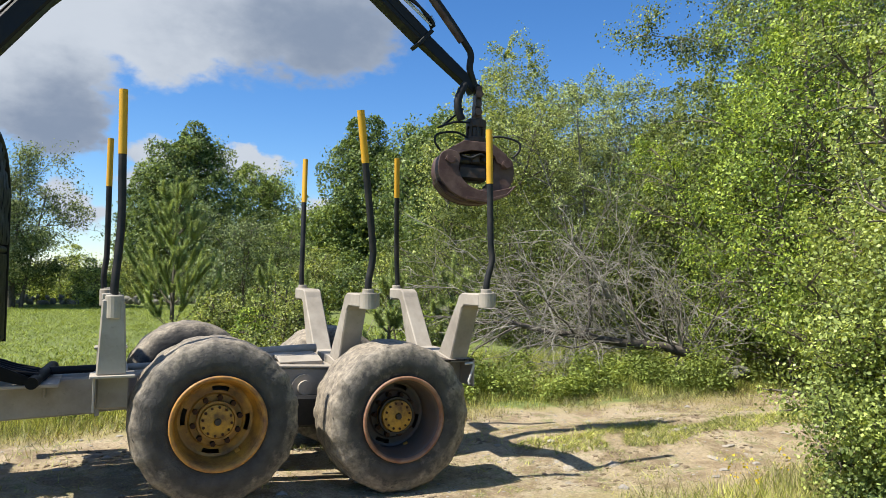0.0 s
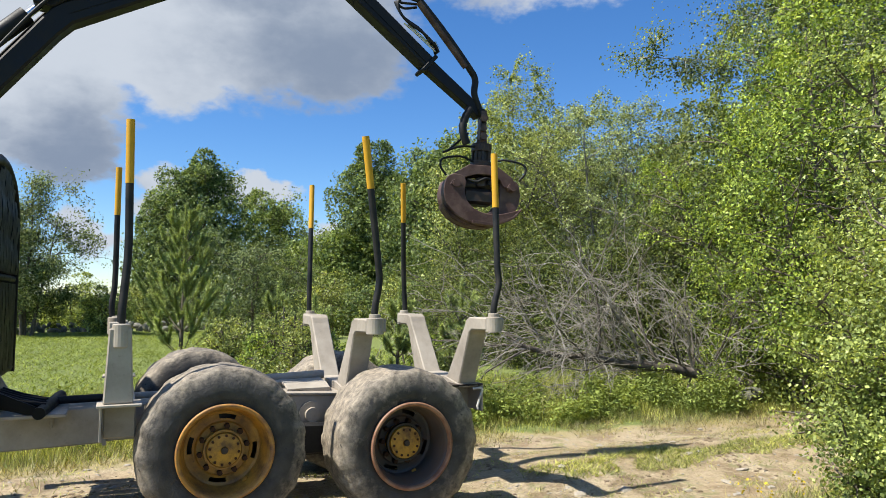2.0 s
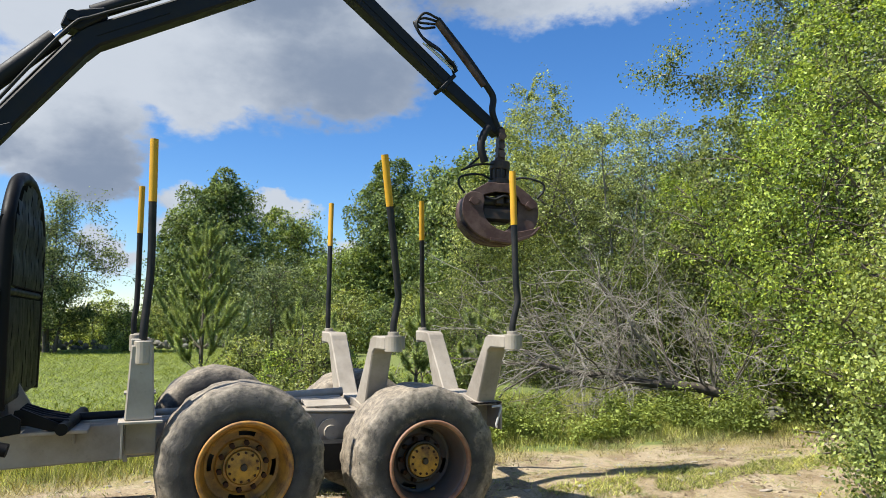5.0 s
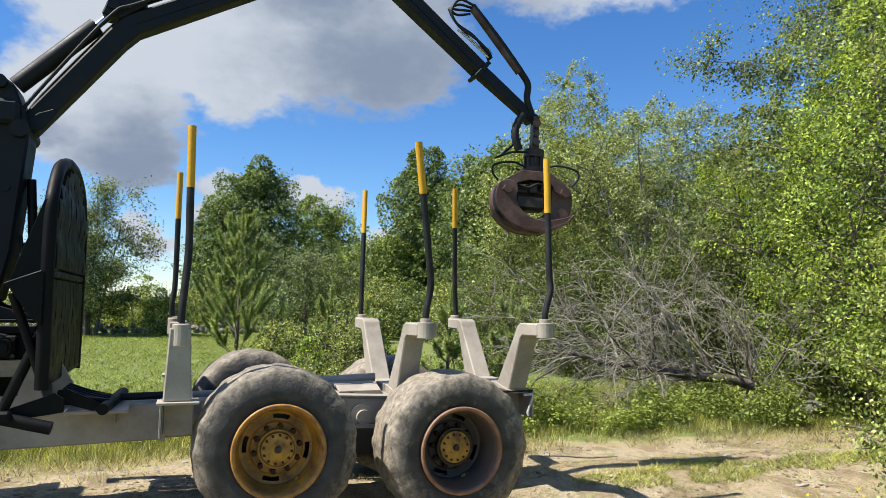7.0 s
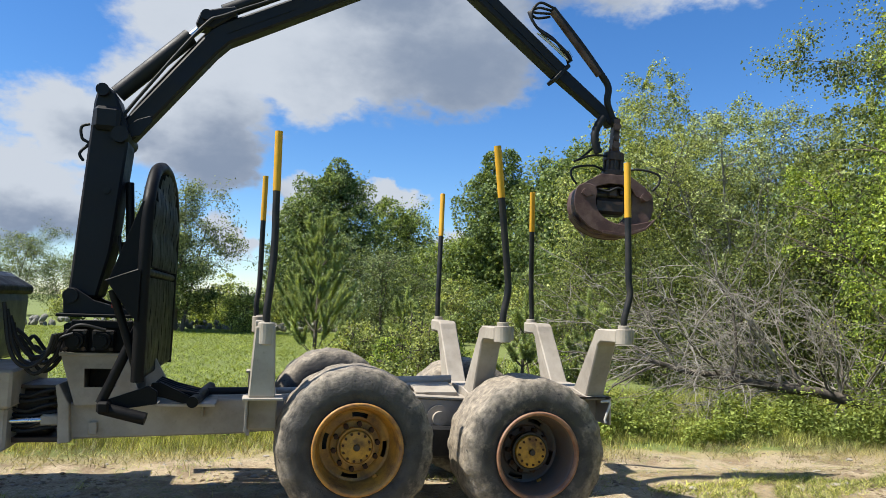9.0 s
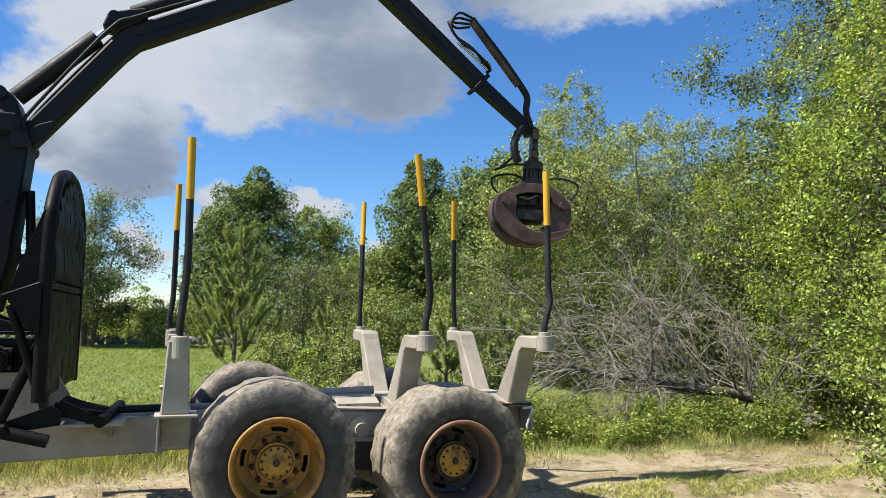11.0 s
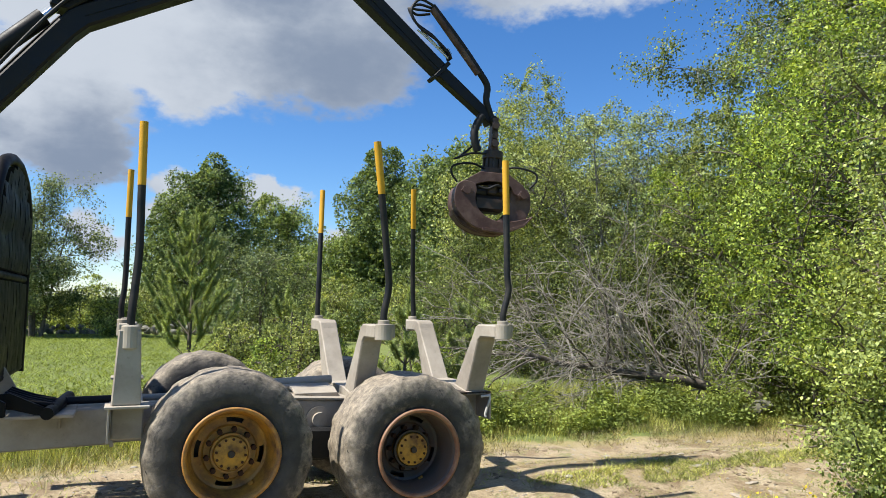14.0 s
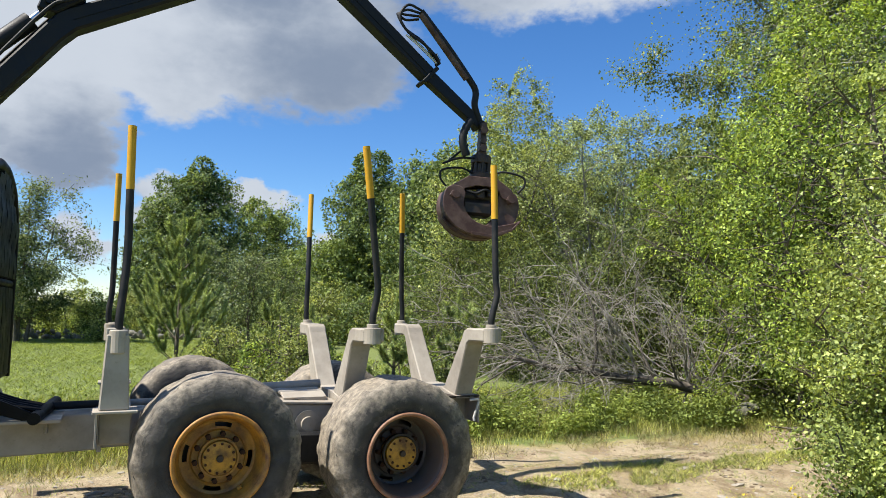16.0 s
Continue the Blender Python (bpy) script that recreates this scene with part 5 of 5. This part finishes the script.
def pine(x, y, height, radius, seed):
    """A young pine: whorls of upturned branches, long needles along the shoots."""
    rng = np.random.default_rng(seed)
    ob = thing("young_pine", "young grey-green pine sapling with upright shoots in the grass", "pine", (x, y, ground_z(x, y) - 0.02), "pine saplings")
    wood, pts, dirs = Wood(), [], []
    tr = crooked((0, 0, 0), (0, 0, 1), height, 8, rng, 0.02)
    wood.limb(tr, 0.012 * height + 0.012, 0.008, 6)

    def needles(line, dens):
        for a, b in zip(line, line[1:]):
            n = max(2, int(np.linalg.norm(b - a) * dens))
            t = rng.random((n, 1))
            pts.append(a + (b - a) * t)
            dirs.append(np.tile((b - a) / np.linalg.norm(b - a), (n, 1)) * 0.9 + rng.normal(size=(n, 3)) * 0.5)
    dens = 2000
    needles(tr[4:], dens * 1.3)
    nw = max(3, int(height * 1.8))
    for w in range(nw):
        u = 0.16 + 0.76 * w / nw
        i = min(7, int(u * 8))
        p = tr[i] + (tr[i + 1] - tr[i]) * (u * 8 - i)
        for k in range(5):
            a = 2 * math.pi * k / 5 + w * 0.5 + rng.normal() * 0.25
            ln = radius * (1.1 - u) ** 0.8 * rng.uniform(0.7, 1.2) + 0.14
            br = crooked(p, (math.cos(a), math.sin(a), 0.30 + 0.7 * u), ln, 5, rng, 0.05, 0.17)
            wood.limb(br, 0.013, 0.004, 4)
            needles(br[2:], dens * 1.2)
            for j, s in ((2, 1), (3, -1), (4, 1)):
                a2 = a + s * 0.75
                sb = crooked(br[j], (math.cos(a2), math.sin(a2), 0.9), ln * 0.34 + 0.05, 3, rng, 0.05, 0.25)
                needles(sb, dens * 1.2)
    p, d = np.concatenate(pts), np.concatenate(dirs)
    d /= np.linalg.norm(d, axis=1, keepdims=True)
    n = len(p)
    s = np.cross(d, rng.normal(size=(n, 3)))
    s /= np.linalg.norm(s, axis=1, keepdims=True)
    L = 0.082 * rng.uniform(0.7, 1.2, (n, 1))
    v = np.empty((n, 3, 3))
    v[:, 0], v[:, 1], v[:, 2] = p - s * 0.0062, p + s * 0.0062, p + d * L
    hang("trunk", wood.mesh("trunk"), BARK, ob)
    hang("needles", mesh_polys("needles", v.reshape(-1, 3), 3), NEEDLE, ob)


for az, d, h, r, seed in ((4.3, 15.0, 3.5, 1.15, 201), (11.0, 13.5, 2.0, 0.5, 202), (20.5, 11.0, 1.95, 0.34, 203), (25.4, 12.0, 1.98, 0.55, 204), (14.2, 12.2, 1.75, 0.4, 205)):
    pine(*polar(az, d), h, r, seed)
SAP = "slender birch sapling with yellow-green leaves in tall grass"
for k, (az, d, h, r) in enumerate(((8.0, 12.5, 1.35, 0.42), (9.6, 11.6, 1.15, 0.45), (12.0, 12.4, 1.65, 0.42), (13.6, 11.6, 1.30, 0.45), (15.2, 12.6, 1.20, 0.45), (10.2, 14, 1.6, 0.45),
                                   (18.0, 11.6, 0.9, 0.45), (21.9, 12.0, 1.15, 0.4), (23.0, 11.0, 0.85, 0.4), (6.0, 13.2, 0.9, 0.42), (16.8, 10.6, 0.8, 0.4), (11.3, 10.9, 0.95, 0.45))):
    tree(*polar(az, d), h, r, 220 + k, LEAF_ROWAN if k % 3 == 1 else LEAF_BIRCH, label=SAP, name="birch_sapling", base=0.05, full=0.8, limbs=22, leaves=4400, size=0.045, clump=0.13, trunks=3, kind_name="sapling", egg=0.8, top=0.95)


# ---- fallen dead tree ----
def dead_tree():
    rng = np.random.default_rng(301)
    ob = thing("fallen_tree", "fallen dead tree with a tangle of bare grey branches", "dead tree", (5.5, 9.4, 0.0))
    o = np.array((5.5, 9.0, 0.0))
    trunk = [np.array(p, float) - o for p in ((9.4, 8.15, 0.26), (8.75, 8.34, 0.40), (8.1, 8.48, 0.55), (7.5, 8.74, 0.60), (6.9, 8.86, 0.72), (6.3, 9.12, 0.78), (5.8, 9.2, 0.92))]
    w = Wood()
    w.limb(trunk, 0.095, 0.035, 9)
    hang("trunk", w.mesh("trunk"), DEADDARK, ob, "dark fallen trunk")
    fine = Wood()
    for k in range(56):
        t = rng.uniform(0.10, 1.0)
        i = min(5, int(t * 6))
        p = trunk[i] + (trunk[i + 1] - trunk[i]) * (t * 6 - i)
        a = rng.uniform(math.pi * 0.35, math.pi * 1.55)
        rise = rng.uniform(-0.15, 0.7) if k % 3 else rng.uniform(1.0, 2.4)
        ln = rng.uniform(1.3, 2.6) * (1.0 if rise < 0.9 else 0.92)
        br = crooked(p, (math.cos(a) * 0.95, math.sin(a) * 0.6, rise), ln, 9, rng, 0.17, -0.05 if rise < 0.9 else -0.015)
        for q in br:
            q[2] = max(q[2], 0.16)
        b = Wood() if k < 16 else fine
        b.limb(br, rng.uniform(0.012, 0.030) if k < 16 else rng.uniform(0.008, 0.016), 0.004, 5)
        if k < 16:
            hang("bough", b.mesh("bough"), DEADDARK if k % 2 else DEADWOOD, ob)
        for j in range(9):
            q = br[rng.integers(2, 10)]
            d2 = (br[-1] - br[0]) / ln + rng.normal(size=3) * 0.6 + np.array((-0.15, 0, 0.1))
            sb = crooked(q, d2, rng.uniform(0.3, 1.15), 6, rng, 0.22, -0.06)
            fine.limb(sb, 0.0068, 0.0030, 3)
            for _ in range(3):
                q2 = sb[rng.integers(1, 6)]
                fine.limb(crooked(q2, (sb[-1] - sb[0]) + rng.normal(size=3) * 0.4 + np.array((0, 0, -0.15)), rng.uniform(0.15, 0.5), 4, rng, 0.2, -0.05), 0.0036, 0.0018, 3)
    tw = hang("twig", fine.mesh("twig"), DEADWOOD, ob)
    tagged(tw, kind="stuff")


dead_tree()
rng0 = np.random.default_rng(77)
snag = thing("bare_snag", "upright bare dark stem with grey twigs among the shrubs", "dead branch", (*polar(41.0, 12.4), 0.0))
for k in range(2):
    br = crooked((rng0.normal() * 0.3, rng0.normal() * 0.3, 0), (rng0.normal() * 0.45, rng0.normal() * 0.2, 1), rng0.uniform(1.6, 2.7), 9, rng0, 0.13)
    sw = Wood()
    sw.limb(br, 0.024, 0.006, 6)
    hang("branch", sw.mesh("branch"), DEADDARK, snag)
    for j in range(7):
        sw = Wood()
        sw.limb(crooked(br[rng0.integers(3, 9)], rng0.normal(size=3) + np.array((0, 0, 0.5)), rng0.uniform(0.3, 0.8), 4, rng0, 0.2), 0.007, 0.0025, 4)
        hang("twig", sw.mesh("twig"), DEADWOOD, snag)


# ---- stones ----
def stone_mesh(seed, n=2):
    r = random.Random(seed)
    bm = bmesh.new()
    bmesh.ops.create_icosphere(bm, subdivisions=n, radius=1)
    off = Vector((r.uniform(-9, 9),) * 3)
    for v in bm.verts:
        v.co *= 1 + 0.45 * noise.noise(v.co * 1.1 + off) + 0.12 * noise.noise(v.co * 3.1 + off)
    me = bpy.data.meshes.new("stone")
    bm.to_mesh(me)
    bm.free()
    me.materials.append(STONE)
    return me


STONES = [stone_mesh(k) for k in range(6)]
MOSSES = [stone_mesh(k + 20) for k in range(4)]
for me in MOSSES:
    me.materials[0] = MOSSY
wall = thing("stone_wall", "low tumbled dry stone wall along the far field edge", "stone wall", (0, 40, 0), kind="structure")
rs = random.Random(12)
for k in range(170):
    x = -17 + k * 0.14 + rs.uniform(-0.1, 0.1)
    o = new("stone", rs.choice(STONES))
    o.parent = wall
    o.location = (x, rs.uniform(-0.35, 0.35) + 0.03 * x, rs.choice((0.08, 0.12, 0.32)) + rs.uniform(0, 0.1))
    o.rotation_euler = (rs.uniform(0, 6), rs.uniform(0, 6), rs.uniform(0, 6))
    q = rs.uniform(0.10, 0.21)
    o.scale = (q * 1.3, q, q * 0.75)
wall2 = thing("stone_heap", "low stone heap half hidden in the verge growth", "stone heap", (9.6, 8.2, 0), kind="structure")
for k in range(20):
    o = new("stone", rs.choice(MOSSES))
    o.parent = wall2
    o.location = (rs.uniform(-1.6, 1.6), rs.uniform(-0.1, 0.8), rs.uniform(0.02, 0.22))
    o.rotation_euler = (rs.uniform(0, 6), rs.uniform(0, 6), rs.uniform(0, 6))
    q = rs.uniform(0.07, 0.13)
    o.scale = (q * 1.3, q, q * 0.8)


# ---- grasses and pebbles ----
def scatter(n, x0, x1, y0, y1, rng, keep=None):
    x, y = rng.uniform(x0, x1, n), rng.uniform(y0, y1, n)
    if keep is not None:
        k = np.array([keep(a, b) for a, b in zip(x, y)])
        x, y = x[k], y[k]
    z = np.array([ground_z(a, b) for a, b in zip(x, y)])
    return np.stack([x, y, z], 1)


def stuff(name, verts, k, mat, label, category):
    ob = hang(name, mesh_polys(name, verts, k), mat, None)
    tagged(ob, label, category, kind="stuff")


def clumpy(x, y, f=1.3, cut=0.0):
    return noise.noise((x * f, y * f, 5.0)) + 0.5 * noise.noise((x * f * 3, y * f * 3, 8.0)) > cut


def verge_edge(x):
    return 7.75 + 0.25 * noise.noise((x * 0.8, 0, 0)) + (0.0 if x < 3 else 0.05 * min(1, (x - 3) / 2)) - (0.16 * max(0, x - 6))


rg = np.random.default_rng(400)
pts = scatter(190000, -7, 13, 7.2, 12.5, rg, lambda a, b: b > verge_edge(a) + rg.uniform(0, 0.5) and clumpy(a, b, 1.1, -0.45))
rise = np.clip((pts[:, 1] - np.array([verge_edge(a) for a in pts[:, 0]])) / 1.2, 0.12, 1)
tuft = np.array([0.75 + 0.55 * noise.noise((a * 1.7, b * 1.7, 2.0)) for a, b in pts[:, :2]])
stuff("verge_grass", blades(pts, (0.07 + 0.34 * rise * (0.6 + 0.4 * rg.random(len(pts)))) * tuft, rg, 0.0042, 0.36), 3, GRASS, "tall uneven green grass on the verge", "grass")
pts = scatter(44000, -7, 13, 6.9, 9.5, rg, lambda a, b: b > verge_edge(a) - 0.75 + rg.uniform(0, 0.8) and clumpy(a, b, 0.9, -0.25))
stuff("dry_grass", blades(pts, 0.11, rg, 0.0036, 0.8), 3, STRAW, "pale dry grass stalks on the track edge", "grass")
pts = scatter(115000, -14, 8, 12, 39, rg)
stuff("field_grass", blades(pts, 0.06 + 0.03 * rg.random(len(pts)), rg, 0.012, 1.3), 3, FIELD, "even bright green meadow grass", "grass")
# broad-leaved weeds in the verge: leaves in tiers up each stem
pts = scatter(11000, 3.4, 12, 7.6, 9.9, rg, lambda a, b: b > verge_edge(a) + 0.4 + 0.5 * noise.noise((a * 1.3, 0, 7)) and clumpy(a, b, 1.2, 0.0))
w, stems, out = [], [], []
for p in pts:
    n = rg.integers(7, 13)
    hgt = rg.uniform(0.12, 0.42) + max(0.0, 0.5 * noise.noise((p[0] * 1.4, p[1] * 1.4, 11.0)) + 0.12)
    lean = rg.normal(size=2) * 0.08
    f, a = rg.uniform(0.2, 1.0, n), rg.uniform(0, 6.283, n)
    reach = 0.055 * (1.15 - 0.7 * f)
    off = np.stack([np.cos(a) * reach, np.sin(a) * reach, 0 * f], 1)
    w.append(p + off + np.stack([lean[0] * f, lean[1] * f, f * hgt], 1))
    out.append(off / 0.055 * 0.5 + np.array((0, 0, 0.7)))
    stems.append(np.array((p - (0.002, 0, 0), p + (0.002, 0, 0), p + (lean[0], lean[1], hgt))))
stuff("verge_weeds", leaf_quads(np.concatenate(w), 0.058, rg, 0.2, 2.0, np.concatenate(out), 0.6), 4, WEED, "broad-leaved weeds and nettles along the verge", "weeds")
stuff("weed_stems", np.concatenate(stems), 3, WEED, "thin green weed stems on the verge", "weeds")
pts = scatter(2600, -7, 3.6, 8.2, 12.5, rg, lambda a, b: clumpy(a, b, 1.3, 0.05))
w = []
for p in pts:
    n = rg.integers(6, 11)
    q = p + np.stack([rg.normal(size=n) * 0.06, rg.normal(size=n) * 0.06, rg.uniform(0.1, 1.0, n) * rg.uniform(0.15, 0.4)], 1)
    w.append(q)
stuff("verge_weeds", leaf_quads(np.concatenate(w), 0.07, rg, 0.2, 2.2), 4, WEED, "low broad-leaved weeds in the verge grass", "weeds")
# near edge and the grass strip between the ruts
pts = scatter(26000, 3.0, 8.5, 2.0, 4.9, rg, lambda a, b: b < 4.25 + 0.12 * (a - 4) + 0.25 * noise.noise((a * 1.5, b, 0)) - rg.uniform(0, 0.4) and a > 3.6)
wide = scatter(60000, -9, 12, -6, 4.2, rg, lambda a, b: b < 3.7 + 0.3 * noise.noise((a * 0.9, b, 4)) and (a < 3.8 or a > 8.2 or b < 2.2) and rg.random() < 1 / (1 + 0.02 * (a * a + b * b)))
stuff("mown_grass", blades(wide, 0.12, rg, 0.007, 0.6), 3, GRASS, "low grass on the near side of the track", "grass")
stuff("near_grass", blades(pts, 0.12, rg, 0.0035, 0.5), 3, GRASS, "mixed grass at the near edge of the track", "grass")
pts = scatter(2500, 3.6, 7.0, 2.6, 4.6, rg, lambda a, b: b < 4.3 + 0.1 * (a - 4))
stuff("near_dry_grass", blades(pts, 0.20, rg, 0.0022, 0.5), 3, STRAW, "dry grass stalks at the near edge of the track", "grass")
pts = scatter(34000, 3.6, 9.5, 5.2, 6.9, rg, lambda a, b: abs(b - (5.58 + 0.03 * a)) < 0.22 + 0.25 * noise.noise((a * 1.1, 0, 2)) and clumpy(a, b, 1.2, -0.35))
stuff("strip_grass", blades(pts, 0.055, rg, 0.0042, 1.1), 3, GRASS, "short grass strip between the wheel ruts", "grass")
pts = scatter(36000, -6, 9, 3.9, 7.9, rg, lambda a, b: clumpy(a, b, 1.7, 0.10 + rg.uniform(0, 0.45)))
stuff("track_tufts", blades(pts, 0.042, rg, 0.0038, 1.0), 3, GRASS, "thin grass tufts on the gravel", "grass")
pts = scatter(60000, -4, 9.5, 3.9, 7.9, rg, lambda a, b: clumpy(a, b, 0.9, -0.1 + rg.uniform(-0.2, 0.3)))
stuff("track_litter", blades(pts + np.array((0, 0, 0.005)), 0.020, rg, 0.0028, 2.6), 3, STRAW, "dry straw and leaf litter on the gravel", "litter")
# yellow flowers by the bush
pts = scatter(7, 4.3, 4.9, 3.6, 3.95, rg)
q = np.concatenate([p + np.stack([rg.normal(size=9) * 0.02, rg.normal(size=9) * 0.02, 0.20 + rg.uniform(0, 0.18, 9)], 1) for p in pts])
stuff("yellow_flowers", leaf_quads(q, 0.022, rg, 0.5, 1.1), 4, FLOWER, "small yellow wild flowers in the grass", "flowers")
# pebbles: low faceted stones lying on the track
pts = scatter(2800, -4, 9.5, 4.0, 7.7, rg)
ico = bmesh.new()
bmesh.ops.create_icosphere(ico, subdivisions=1, radius=1)
iv = np.array([v.co for v in ico.verts])
itri = np.array([[v.index for v in f.verts] for f in ico.faces])
ico.free()


def clods(n, s0, s1):
    out = []
    for p in scatter(n, -3, 9.5, 3.9, 7.6, rg, lambda a, b: clumpy(a, b, 1.1, 0.1)):
        s = s0 + s1 * rg.random() ** 2
        v = iv * rg.uniform(0.6, 1.4, (len(iv), 3)) * np.array((s * 1.3, s * 1.1, s * 0.55)) + p
        out.append(v[itri].reshape(-1, 3))
    return np.concatenate(out)


tri = []
for p in pts:
    s = 0.006 + 0.010 * rg.random() ** 2.5 + (0.03 if rg.random() < 0.012 else 0)
    v = iv * rg.uniform(0.7, 1.3, (len(iv), 3)) * np.array((s * 1.3, s, s * 0.6)) + p
    tri.append(v[itri].reshape(-1, 3))
CLOD = painted("dirt_clod", (0.20, 0.15, 0.10), (0.11, 0.08, 0.05), 0.8, 3.0, 0.95)
PEBBLE = painted("pebble", (0.34, 0.31, 0.27), (0.2, 0.18, 0.15), 0.8, 3.0, 0.9)
stuff("dirt_clods", clods(4200, 0.007, 0.020), 3, CLOD, "crumbly brown dirt clods on the track", "dirt")
stuff("gravel_stones", np.concatenate(tri), 3, PEBBLE, "loose gravel stones on the track", "gravel")

# flat pale stones worn out of the track
FLAT = []
for k in range(5):
    me = stone_mesh(k + 40)
    me.materials[0] = PALE
    FLAT.append(me)
for k in range(40):
    x, y = rs.uniform(3.2, 9.0), rs.gauss(5.15, 0.35)
    if k > 24:
        x, y = rs.uniform(-3.0, 3.6), rs.uniform(4.2, 7.4)
    o = new("stone", FLAT[k % 5])
    o.parent = ground
    q = rs.uniform(0.018, 0.065)
    o.location = (x, y, ground_z(x, y) - q * 0.05)
    o.rotation_euler = (rs.uniform(-0.15, 0.15), rs.uniform(-0.15, 0.15), rs.uniform(0, 6))
    o.scale = (q * 1.5, q, q * 0.35)
